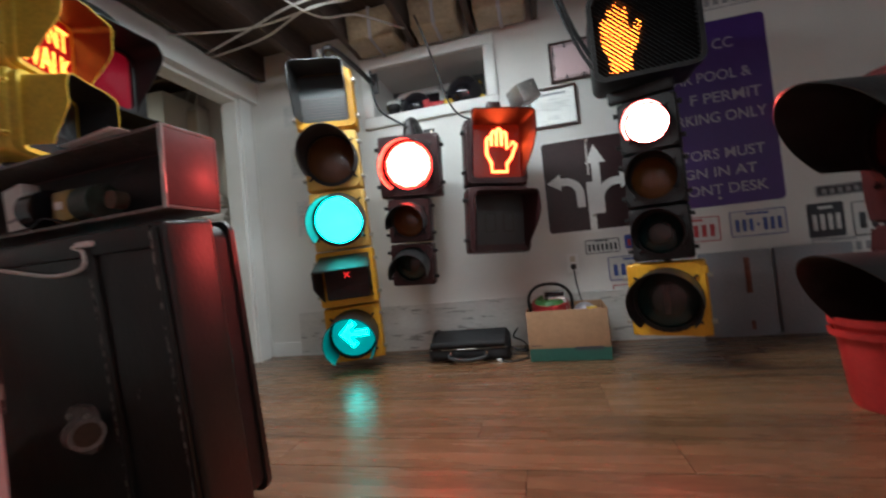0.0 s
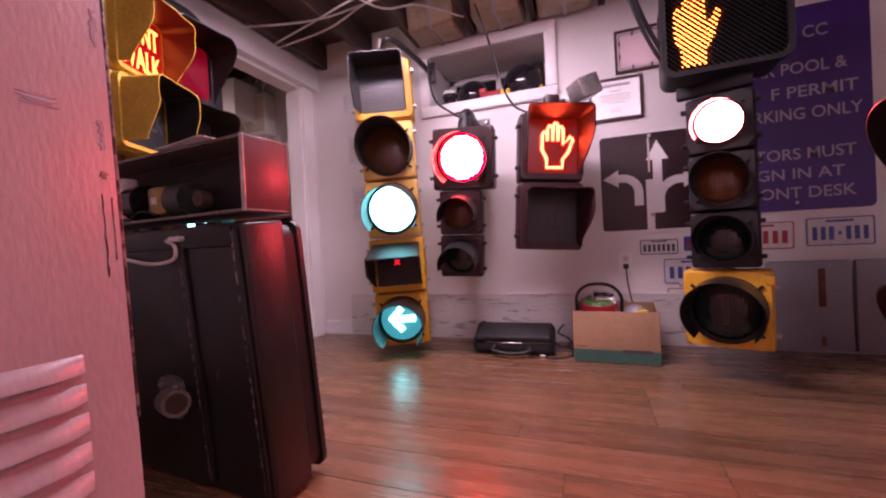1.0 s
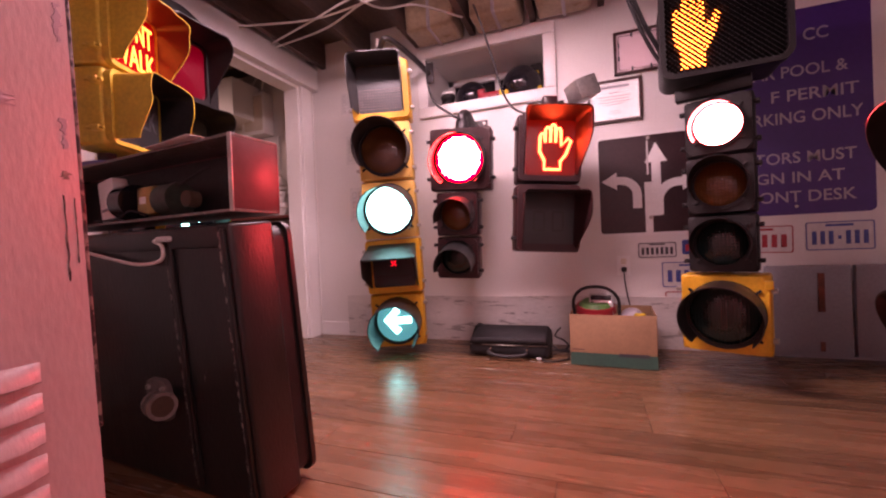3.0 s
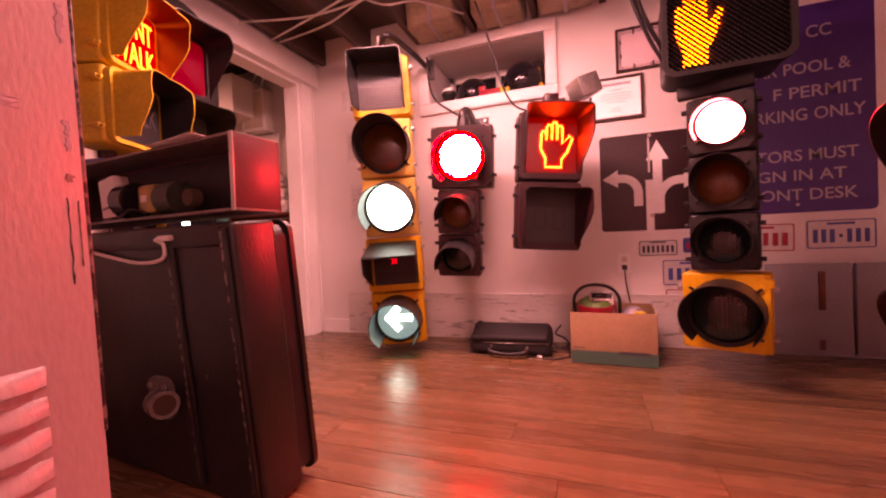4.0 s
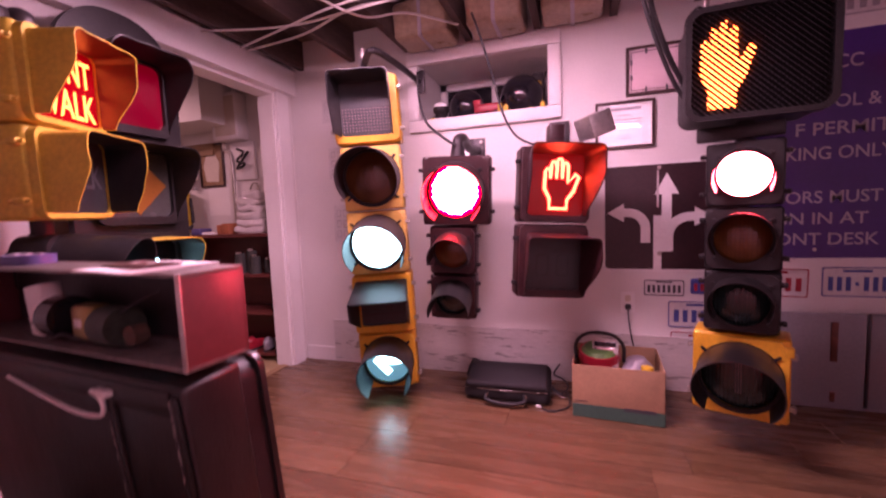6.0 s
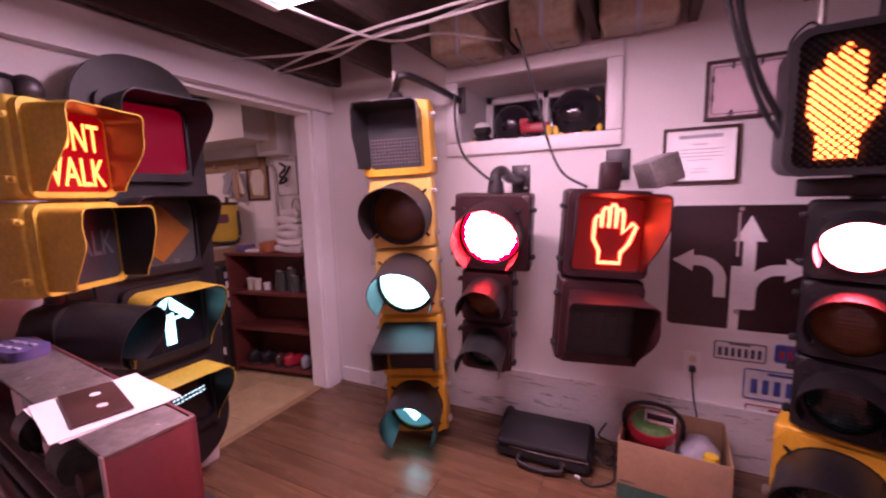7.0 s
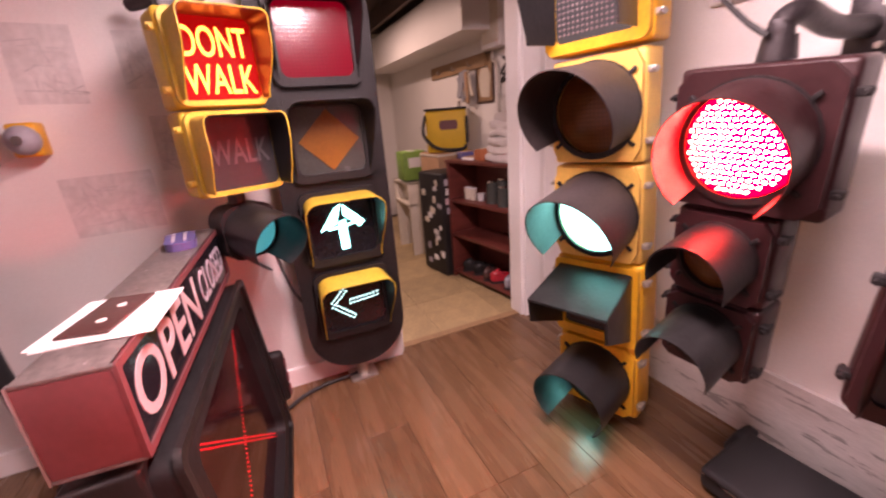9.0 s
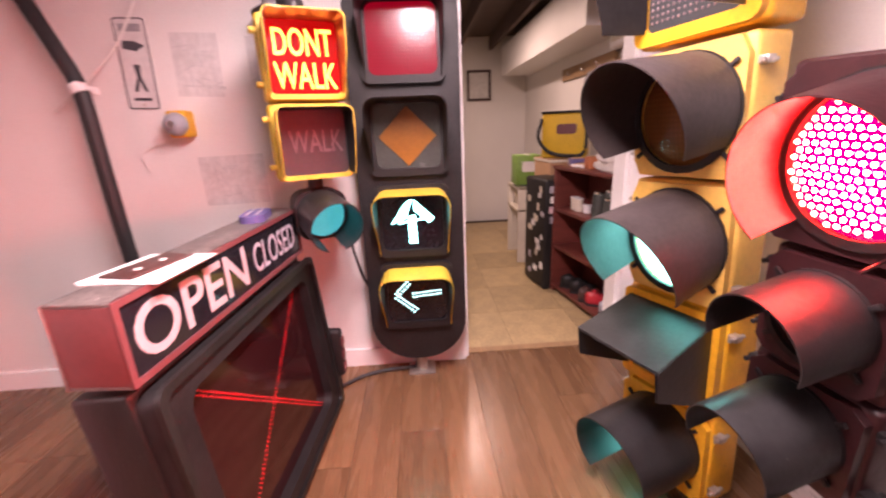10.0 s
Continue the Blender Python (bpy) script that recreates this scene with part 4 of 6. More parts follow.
def wide_palm_signal():
    s = thing("pedestrian_signal", "wide black pedestrian signal with a lit orange palm behind a lattice", "pedestrian signal", pose(0.875, 2.41, 1.59, 0, 0, -4), "pedestrian signals")
    w, h = 0.475, 0.425
    part("housing", slab(rrect(w, h, 0.05), 0.0, 0.20), "black", s)
    part("rim", ring(rrect(w + 0.014, h + 0.014, 0.055), rrect(w - 0.03, h - 0.03, 0.04), -0.047, 0.004), "black", s)
    part("lens", slab(rrect(w - 0.028, h - 0.028, 0.04), -0.004, 0.001), "walk_lens", s)
    pts = palm_outline(0.205, 0.335)
    part("palm_symbol", slab(pts, -0.010, -0.004, (-0.105, 0.0)), "orange", s, "glowing orange raised palm")
    bm = bmesh.new()
    step, hw, hh = 0.023, (w - 0.03) / 2, (h - 0.03) / 2
    for sgn in (1, -1):
        for i in range(-40, 41):
            c = i * step
            ends = []
            for x, z in ((-hw, sgn * -hw + c), (hw, sgn * hw + c)):
                if abs(z) > hh:
                    zz = hh if z > 0 else -hh
                    x, z = (zz - c) * sgn, zz
                if abs(x) <= hw + 1e-6:
                    ends.append((x, z))
            if len(ends) == 2 and (Vector(ends[0]) - Vector(ends[1])).length > 0.02:
                (xa, za), (xb, zb) = ends
                y0, y1 = (-0.034, -0.0125)
                d = Vector((xb - xa, zb - za)).normalized() * 0.0014
                nx, nz = -d.y, d.x
                v = [bm.verts.new(q) for q in ((xa + nx, y0, za + nz), (xb + nx, y0, zb + nz), (xb + nx, y1, zb + nz), (xa + nx, y1, za + nz), (xa - nx, y0, za - nz), (xb - nx, y0, zb - nz), (xb - nx, y1, zb - nz), (xa - nx, y1, za - nz))]
                for f in ((0, 1, 2, 3), (7, 6, 5, 4), (0, 4, 5, 1), (2, 6, 7, 3)):
                    bm.faces.new([v[k] for k in f])
    tagged(part("lattice", bm, "lattice", s, "thin black diagonal lattice"), kind="stuff")
    for x in (-0.155, 0.145):
        part("hanger", box((x, 0.08, h / 2 + 0.018), (0.035, 0.04, 0.04), 0.005), "zinc", s)
    part("hanger_pipe", cyl((0.145, 0.08, h / 2 + 0.03), (0.145, 0.08, 0.49), 0.012), "zinc", s)
    part("hanger_pipe", cyl((-0.155, 0.08, h / 2 + 0.03), (-0.155, 0.08, 0.49), 0.012), "zinc", s)
    part("hook_wire", sweep([(-0.155, 0.06, h / 2 + 0.03), (-0.19, 0.04, h / 2 + 0.045), (-0.235, 0.02, h / 2 - 0.01), (-0.242, 0.0, 0.10)], 0.004, 6), "pipe", s)


wide_palm_signal()


def stadium(w, h, n=10):
    r = w / 2 * 0.92
    return rrect(w, h, r, n)


def black_arrow_signal():
    s = thing("traffic_signal", "black four-section lane signal with square visors and lit green arrows", "traffic signal", pose(-1.575, 1.705, 0.0, 0, 0, 90), "traffic signals")
    part("backplate", slab(stadium(0.47, 1.80), 0.0, 0.035, (0, 1.015)), "black", s)
    part("rear_case", box((0, 0.085, 1.03), (0.36, 0.10, 1.50), 0.02), "black", s)
    part("post", cyl((0, 0.08, 0.0), (0, 0.08, 0.27), 0.03), "zinc", s)
    part("foot_plate", box((0, 0.08, 0.006), (0.14, 0.12, 0.012), 0.003), "zinc", s)
    for k, (z, lens) in enumerate(((0.47, "darkglass"), (0.84, "darkglass"), (1.215, "smoke_lens"), (1.595, "red_lens"))):
        part("bezel", ring(rrect(0.345, 0.335, 0.04), rrect(0.285, 0.27, 0.035), -0.03, 0.002, (0, z)), "black", s)
        part("lens", slab(rrect(0.29, 0.275, 0.035), -0.012, 0.0, (0, z)), lens, s)
        t = 0.18 if k < 2 else 0.20
        part("visor", hood(0.310, 0.295, 0.05, t, 0.03, (0, z), 0.05, 0.010 if k < 2 else 0.0, seed=3.1 * k, cut=0.95), "mustard" if k < 2 else "visor", s, "yellow-painted sheet-metal visor" if k < 2 else "")
        part("visor_lining", hood(0.310, 0.295, 0.05, t * 0.99, 0.03, (0, z), 0.05, 0.010 if k < 2 else 0.0, 0.0012, 0.0022, 3.1 * k, 0.95), "black", s)
    part("amber_diamond", slab([(0.125, 0), (0, 0.125), (-0.125, 0), (0, -0.125)], -0.0165, -0.0125, (0, 1.215)), "amber_diamond", s, "unlit amber diamond")
    for name, pts in (("arrow_shaft", [(-0.020, -0.105), (-0.020, 0.020), (0.014, 0.028), (0.017, -0.105)]), ("arrow_barb", [(-0.100, -0.012), (-0.030, 0.085), (0.0, 0.100), (-0.030, 0.012)]), ("arrow_barb", [(0.008, 0.098), (0.100, 0.010), (0.075, -0.012), (0.006, 0.050)]), ("arrow_cross", [(-0.065, -0.012), (0.055, 0.006), (0.055, 0.012), (-0.065, -0.005)])):
        part(name, slab(pts, -0.018, -0.013, (0, 0.84)), "green_arrow", s, "lit green piece of an up arrow")
    a = led_line((-0.02, 0.0), (0.115, 0.012), 0.0165, 2, 0.018) + led_line((-0.10, 0.005), (-0.03, 0.075), 0.0165, 2, 0.018) + led_line((-0.10, -0.005), (-0.005, -0.085), 0.0165, 2, 0.018)
    tagged(part("left_arrow", dots([(x, z + 0.47) for x, z in a], 0.0044, -0.0125, h=0.003), "green_led", s, "left arrow of lit green diodes"), kind="stuff")
    cable = part("supply_cable", sweep([(-0.12, 0.06, 0.34), (-0.24, 0.04, 0.52), (-0.29, 0.03, 0.70), (-0.31, 0.06, 0.86)], 0.007, 8), "rubber", s)


black_arrow_signal()


def dont_walk_signal():
    s = thing("pedestrian_signal", "old yellow two-section pedestrian signal with lit DONT WALK lens", "pedestrian signal", pose(-1.353, 1.353, 0.0, 0, 0, 111), "pedestrian signals")
    W = 0.29
    # inside of this yellow hood is coloured red for the lens's reflected glow
    square_section(s, 0, 1.503, W, 0.292, 0.155, "mustard", "dw_lens", "mustard", "hoodglow", 0.160, 0.065, lens_w=0.252, lens_h=0.245, corner=0.03, hardware="mustard", sides=(-1,))
    lettering("letter", "DONT", 0.20, 0.088, "letter", s, pose(0.005, -0.0105, 1.553), bold=0.004, label="glowing orange letter of DONT")
    lettering("letter", "WALK", 0.215, 0.088, "letter", s, pose(0.005, -0.0105, 1.443), bold=0.004, label="glowing orange letter of WALK")
    square_section(s, 0, 1.212, W, 0.285, 0.155, "mustard", "walk_lens", "mustard", "black", 0.165, 0.11, lens_w=0.252, lens_h=0.24, corner=0.03, hardware="mustard", sides=(-1,))
    lettering("letter", "WALK", 0.195, 0.082, "walk_letter", s, pose(0.01, -0.0105, 1.215), bold=0.006, label="dim grey letter of WALK")
    part("hub", ball((0, 0.10, 1.69), 0.042, scale=(1, 1, 1.1)), "pipe", s)
    part("hub_plate", box((-0.08, 0.10, 1.675), (0.05, 0.05, 0.06), 0.006), "pipe", s)
    part("pipe_arm", sweep([(0, 0.10, 1.70), (-0.03, 0.16, 1.72), (-0.07, 0.25, 1.72), (-0.115, 0.355, 1.72)], 0.022, 12), "pipe", s)
    part("lower_coupling", cyl((0, 0.11, 1.02), (0, 0.11, 1.075), 0.03), "pipe", s)


dont_walk_signal()


def teal_signal():
    s = thing("traffic_signal", "small black round signal head with a teal lens", "traffic signal", pose(-1.385, 1.345, 0.0, 0, 0, 118), "traffic signals")
    part("housing", slab(rrect(0.21, 0.20, 0.06), 0.0, 0.10, (0, 0.925)), "black", s)
    part("housing_back", cyl((0, 0.10, 0.925), (0, 0.16, 0.925), 0.095, 0.06), "black", s)
    part("lens", dome(0.088, 0.018, (0, -0.004, 0.925)), "teal_lens", s, "dim teal lens")
    part("visor", round_visor(0.098, 0.23, 0.15, 40, (0, 0.925), droop=0.10), "visor", s)
    part("coupling", cyl((0, 0.08, 1.0), (0, 0.08, 1.03), 0.03), "pipe", s)


teal_signal()


def side_signal():
    s = thing("traffic_signal", "black two-section traffic signal with long visors on a ceiling pole", "traffic signal", pose(1.385, 1.72, 0.0, 0, 0, -80), "traffic signals")
    round_section(s, 0, 0.810, 0.40, 0.485, 0.18, 0.155, "redtint", "red_dark", "visor", 0.34, 0.05, 130, "black", sides=(), droop=-0.02)
    round_section(s, 0, 0.322, 0.40, 0.485, 0.18, 0.155, "redtint", "amber_dark", "visor", 0.33, 0.05, 130, "black", sides=(), droop=-0.02)
    part("ceiling_pole", cyl((0, 0.09, 1.05), (0, 0.09, 2.27), 0.024), "pipe", s)
    part("collar", cyl((0, 0.09, 1.050), (0, 0.09, 1.10), 0.05, 0.035), "pipe", s)


side_signal()


# ---- lane signal box and the OPEN / CLOSED sign on it ----
BOX = pose(-0.957, 1.12, 0.0, 0, 0, -5.0)


def lane_box():
    s = thing("lane_signal_box", "scuffed black steel lane signal box with a square red glass front", "signal box", BOX @ pose(0, 0.077, 0.0, -5.0, 0, 180))
    w, h, d = 0.95, 0.735, 0.19
    part("case", box((0, 0.03, h / 2 + 0.012), (w, 0.13, h), 0.012, seg=3), "cabinet", s)
    part("front_frame", ring(rrect(w * 0.98, h * 0.96, 0.04), rrect(w * 0.80, h * 0.80, 0.05), -0.082, -0.033, (0, h / 2 + 0.012)), "black", s)
    part("front_lip", ring(rrect(w * 0.995, h * 0.985, 0.035), rrect(w * 0.95, h * 0.93, 0.03), -0.095, -0.080, (0, h / 2 + 0.012)), "cabinet", s)
    part("red_glass", slab(rrect(w * 0.805, h * 0.805, 0.05), -0.046, -0.036, (0, h / 2 + 0.012)), "redglass", s, "dark red glass")
    pts = led_line((-0.33, 0.10), (0.33, 0.65), 0.013, 2, 0.012) + led_line((-0.33, 0.65), (0.33, 0.10), 0.013, 2, 0.012)
    tagged(part("red_cross", dots(pts, 0.0026, -0.0465), "xred", s, "faint red cross of small diodes"), kind="stuff")
    for x, wd in ((-0.455, 0.016), (-0.245, 0.020)):
        part("back_rib", box((x, d / 2 + 0.004, h / 2 + 0.02), (wd, 0.012, h * 0.94), 0.004), "cabinet", s)
        part("scraped_edge", box((x + wd / 2, d / 2 + 0.0095, h / 2 + 0.02), (0.006, 0.003, h * 0.92), 0.001), "scuff", s)
    part("back_band", box((-0.1, d / 2 + 0.003, h - 0.02), (w * 0.72, 0.010, 0.05), 0.004), "cabinet", s)
    fx, fz = -0.115, 0.272
    fl = part("pipe_flange", slab(rrect(0.10, 0.12, 0.03), d / 2, d / 2 + 0.014, (fx, fz)), "rawplate", s, "worn metal pipe flange")
    for a in (45, 135, 225, 315):
        x, z = fx + 0.046 * math.cos(radians(a)), fz + 0.052 * math.sin(radians(a))
        part("bolt", cyl((x, d / 2 + 0.012, z), (x, d / 2 + 0.022, z), 0.007, seg=8), "zinc", fl)
    part("pipe_stub", sweep([(fx, d / 2 + 0.01, fz), (fx - 0.025, d / 2 + 0.038, fz + 0.005), (fx - 0.09, d / 2 + 0.056, fz + 0.016)], 0.030, 18), "rawplate", s, "dull threaded pipe stub")
    for k in range(5):
        q, o = 0.35 + 0.13 * k, 0.35 + 0.13 * k + 0.06
        a, b = [(fx - 0.025 - 0.065 * t, d / 2 + 0.038 + 0.018 * t, fz + 0.005 + 0.011 * t) for t in (q, o)]
        part("thread", cyl(a, b, 0.0335, seg=20), "rawplate", s)
    part("pipe_mouth", cyl((fx - 0.088, d / 2 + 0.055, fz + 0.0155), (fx - 0.104, d / 2 + 0.0595, fz + 0.018), 0.035, seg=20), "rawplate", s)
    # dark disc on the closed mouth, painted shade of a hollow pipe
    part("bore_shade", cyl((fx - 0.1041, d / 2 + 0.0596, fz + 0.018), (fx - 0.1052, d / 2 + 0.0599, fz + 0.0182), 0.026, seg=20), "seam", s)
    part("white_lead", sweep([(-0.20, d / 2 + 0.014, 0.715), (-0.235, d / 2 + 0.016, 0.70), (-0.225, d / 2 + 0.018, 0.665), (-0.12, d / 2 + 0.016, 0.655), (0.02, d / 2 + 0.016, 0.675), (0.16, d / 2 + 0.015, 0.70)], 0.005, 8), "whitecable", s)
    part("lead_plug", box((-0.245, d / 2 + 0.016, 0.718), (0.05, 0.016, 0.014), 0.004), "whitecable", s)


lane_box()


def open_sign():
    s = thing("open_closed_sign", "unlit dark red box sign reading OPEN CLOSED, open-backed", "sign", BOX @ pose(0, 0, 0.762, 0, 0, 180))
    L, d, h, t = 0.95, 0.135, 0.190, 0.008
    yf = -d / 2
    part("top_panel", box((0, 0, h - t / 2), (L, d, t), 0.002), "rawplate", s, "scratched bare metal top")
    part("bottom_panel", box((0, 0, t / 2), (L, d, t), 0.002), "rawplate", s)
    for x in (-L / 2 + t / 2, L / 2 - t / 2):
        part("end_panel", box((x, 0, h / 2), (t, d - 0.002, h - 2 * t), 0.0015), "signred", s, "dark red end panel")
        part("end_edge", box((x, d / 2 + 0.001, h / 2), (t * 1.6, 0.004, h - 0.002), 0.001), "alu", s)
    part("front_frame", ring(rrect(L, h, 0.006, 2), rrect(L - 0.03, h - 0.03, 0.004, 2), yf - 0.004, yf + 0.006, (0, h / 2)), "signred", s)
    part("front_panel", slab(rrect(L - 0.028, h - 0.028, 0.004, 2), yf + 0.001, yf + 0.005, (0, h / 2)), "darkglass", s, "glossy dark sign face")
    lettering("letter", "OPEN", 0.465, 0.125, "openletter", s, pose(-0.205, yf + 0.001, h / 2), bold=0.012, label="pale pink letter of OPEN")
    lettering("letter", "CLOSED", 0.335, 0.098, "signgrey", s, pose(0.245, yf + 0.001, h / 2), bold=0.004, label="grey letter of CLOSED")
    part("inner_back", box((0, yf + 0.012, h / 2), (L - 0.03, 0.006, h - 0.03)), "black", s)
    part("ballast", box((0.125, 0.020, 0.078), (0.085, 0.045, 0.130), 0.006, pose(0, 0, 0, 0, 9, 0)), "paper", s, "white plastic power box")
    part("ballast_slot", box((0.125, 0.0435, 0.05), (0.05, 0.003, 0.008), 0.001, pose(0, 0, 0, 0, 9, 0)), "grayink", s)
    part("coil", cyl((0.005, 0.02, 0.066), (0.065, 0.02, 0.066), 0.052, seg=22), "darkglass", s, "dark glass bulb")
    part("starter_can", box((-0.075, 0.02, 0.062), (0.085, 0.05, 0.082), 0.012), "gold", s, "gold-coloured transformer can")
    part("can_label", box((-0.07, 0.0465, 0.062), (0.03, 0.003, 0.02), 0.002), "paper", s)
    part("capacitor", cyl((-0.135, 0.02, 0.058), (-0.205, 0.02, 0.058), 0.045, seg=22), "pcb", s)
    part("small_socket", cyl((-0.27, 0.02, 0.05), (-0.27, 0.05, 0.05), 0.022, seg=14), "seam", s)
    part("loose_wire", sweep([(-0.08, 0.04, 0.02), (-0.02, 0.055, 0.035), (0.04, 0.05, 0.02), (0.12, 0.05, 0.016), (0.2, 0.04, 0.02)], 0.003, 6), "rubber", s)
    part("loose_wire", sweep([(-0.18, 0.03, 0.08), (-0.24, 0.02, 0.11), (-0.3, 0.0, 0.14)], 0.003, 6), "rubber", s)
    top = 0.762 + h
    m = BOX @ pose(0, 0, top)
    pap = thing("paper_sheet", "two white sheets of paper lying on a metal box sign", "paper", m @ pose(0.265, 0.0, 0.0012, 0, 0, -6))
    part("lower_sheet", box((0.0, 0.005, 0), (0.215, 0.185, 0.001), rot=pose(0, 0, 0, 0, 0, 5)), "paper", pap)
    part("upper_sheet", box((0.004, -0.004, 0.002), (0.21, 0.172, 0.001)), "paper", pap)
    pl = thing("brown_plate", "dark brown metal plate with two small white labels on paper", "plate", m @ pose(0.262, -0.008, 0.0048, 0, 0, -9))
    part("plate", box((0, 0, 0.0025), (0.175, 0.088, 0.005), 0.001), "brownplate", pl)
    for x in (-0.035, 0.035):
        part("label_dot", cyl((x, 0.006, 0.0052), (x, 0.006, 0.006), 0.009, seg=12), "paper", pl)
    rm = thing("remote_control", "violet plastic remote control with pale buttons", "remote control", m @ pose(-0.27, 0.0, 0.001, 0, 0, 12))
    bm = slab(rrect(0.17, 0.085, 0.035), 0, 0.024)
    bmesh.ops.transform(bm, matrix=pose(0, 0, 0, 90, 0, 0), verts=bm.verts)
    part("case", bm, "violet", rm)
    for i in range(3):
        for j in range(2):
            part("button", box((-0.045 + i * 0.042, -0.018 + j * 0.032, 0.0255), (0.026, 0.010, 0.004), 0.001), "signgrey", rm)
    rd = thing("coil_lamp", "small black rocker lamp with red windows beside a signal box", "lamp", BOX @ pose(-0.50, 0.14, 0.0))
    part("case", box((0, 0, 0.26), (0.05, 0.09, 0.24), 0.02, seg=3), "black", rd)
    for k in range(3):
        part("window", box((0.006, 0.046, 0.19 + k * 0.065), (0.035, 0.008, 0.04), 0.004), "signred", rd)
    part("foot", cyl((0, 0, 0), (0, 0, 0.15), 0.018), "pipe", rd)


open_sign()


# ---- locker ----
def locker():
    s = thing("locker", "chipped grey steel locker with louvred vents", "locker", pose(-0.118, 0.53, 0.0, 0, -3.0, 0))
    d, w, h = 0.45, 0.42, 1.75
    part("case", box((-w / 2 - 0.004, -d / 2, h / 2), (w - 0.006, d, h), 0.006), "locker", s)
    part("front", box((-0.001, -d / 2, h / 2), (0.006, d - 0.004, h - 0.006), 0.002), "locker", s)
    for k in range(7):
        z = 0.565 - k * 0.0262
        bm = bmesh.new()
        n, y0, y1 = 8, -0.20, -0.043
        rows = []
        for i in range(n + 1):
            y = y0 + (y1 - y0) * i / n
            lift = 0.011 * min(1, 2.2 * math.sin(math.pi * i / n) + 0.02)
            rows.append([bm.verts.new((0.002 + o * lift, y, z + q)) for o, q in ((0, 0.009), (0.5, 0.006), (0.95, -0.002), (1, -0.008), (0.2, -0.0085))])
        for a, b in zip(rows, rows[1:]):
            for j in range(4):
                bm.faces.new((a[j], a[j + 1], b[j + 1], b[j]))
        part("louvre", bm, "locker", s)
    part("edge_chip", box((-0.001, -0.0015, 0.75), (0.006, 0.004, 0.5), 0.001), "scuff", s)
    rng = random.Random(31)
    for name, y, top, low, wide, material in (("glue_mark", -0.0165, 0.722, 0.642, 0.0020, "scuff"), ("glue_mark", -0.0085, 0.720, 0.658, 0.0013, "scuff"), ("glue_mark", -0.0140, 0.745, 0.737, 0.0070, "scuff"), ("paper_scrap", -0.0125, 0.795, 0.766, 0.0065, "signgrey"), ("paper_scrap", -0.0115, 0.905, 0.868, 0.0080, "signgrey"), ("paper_scrap", -0.060, 0.806, 0.796, 0.030, "signgrey")):
        bm, rows = bmesh.new(), []
        for i in range(11):
            z, k = top + (low - top) * i / 10, wide * (0.25 + rng.random() * 0.75) / 2
            mid = y + rng.uniform(-0.25, 0.25) * min(wide, 0.006)
            rows.append([bm.verts.new((x, mid + q * k, z)) for x, q in ((0.0021, -1.15), (0.0026, -1), (0.0026, 1), (0.0021, 1.15))])
        for p, q in zip(rows, rows[1:]):
            for j in range(3):
                bm.faces.new((p[j], p[j + 1], q[j + 1], q[j]))
        part(name, bm, material, s)


locker()


# ---- on the back wall ----
def framed(name, label, x, z, w, h, sheet_mat, rows, ink, border=0.014):
    s = thing(name, label, "framed certificate", pose(x, Y1, z), "framed certificates")
    part("frame", ring(rrect(w, h, 0.003, 1), rrect(w - 2 * border, h - 2 * border, 0.002, 1), -0.018, 0.0), "frame", s)
    part("sheet", slab(rrect(w - 2 * border + 0.004, h - 2 * border + 0.004, 0.002, 1), -0.008, -0.004), sheet_mat, s)
    for zz, ww, hh in rows:
        part("print_line", box((0, -0.0088, zz), (ww, 0.001, hh)), ink, s)
    part("glass", slab(rrect(w - 2 * border, h - 2 * border, 0.002, 1), -0.0125, -0.0115), "clearglass", s).visible_shadow = False
    return s


gl = bpy.data.materials.new("clear_glass")
gn, gk, gp = nodes_of(gl)
gp.inputs["Roughness"].default_value, gp.inputs["Transmission Weight"].default_value, gp.inputs["IOR"].default_value = 0.03, 1.0, 1.45
M["clearglass"] = gl

framed("certificate", "certificate with pale print in a thin dark wooden frame", 0.460, 1.492, 0.30, 0.255, "paper", [(0.085, 0.17, 0.016), (0.05, 0.06, 0.005), (0.028, 0.18, 0.004), (0.012, 0.16, 0.004), (-0.004, 0.18, 0.004), (-0.02, 0.10, 0.004), (-0.06, 0.05, 0.004), (-0.075, 0.07, 0.004)], "grayink")
fp = framed("certificate", "pink certificate with an ornate border in a dark frame", 0.617, 1.768, 0.30, 0.255, "pinkpaper", [(0.06, 0.16, 0.006), (0.035, 0.12, 0.005), (0.01, 0.16, 0.005), (-0.015, 0.14, 0.005), (-0.05, 0.08, 0.005)], "pinkpaper")
part("ornate_border", ring(rrect(0.250, 0.205, 0.01, 3), rrect(0.242, 0.197, 0.008, 3), -0.0095, -0.0085), "ink", fp)
for x, z in ((-0.122, 0.05), (-0.122, -0.03), (0.122, 0.05), (0.122, -0.03), (-0.05, 0.1), (0.05, 0.1), (-0.05, -0.1), (0.05, -0.1)):
    part("border_ornament", box((x, -0.0095, z), (0.012, 0.002, 0.028), 0.0008), "ink", fp)


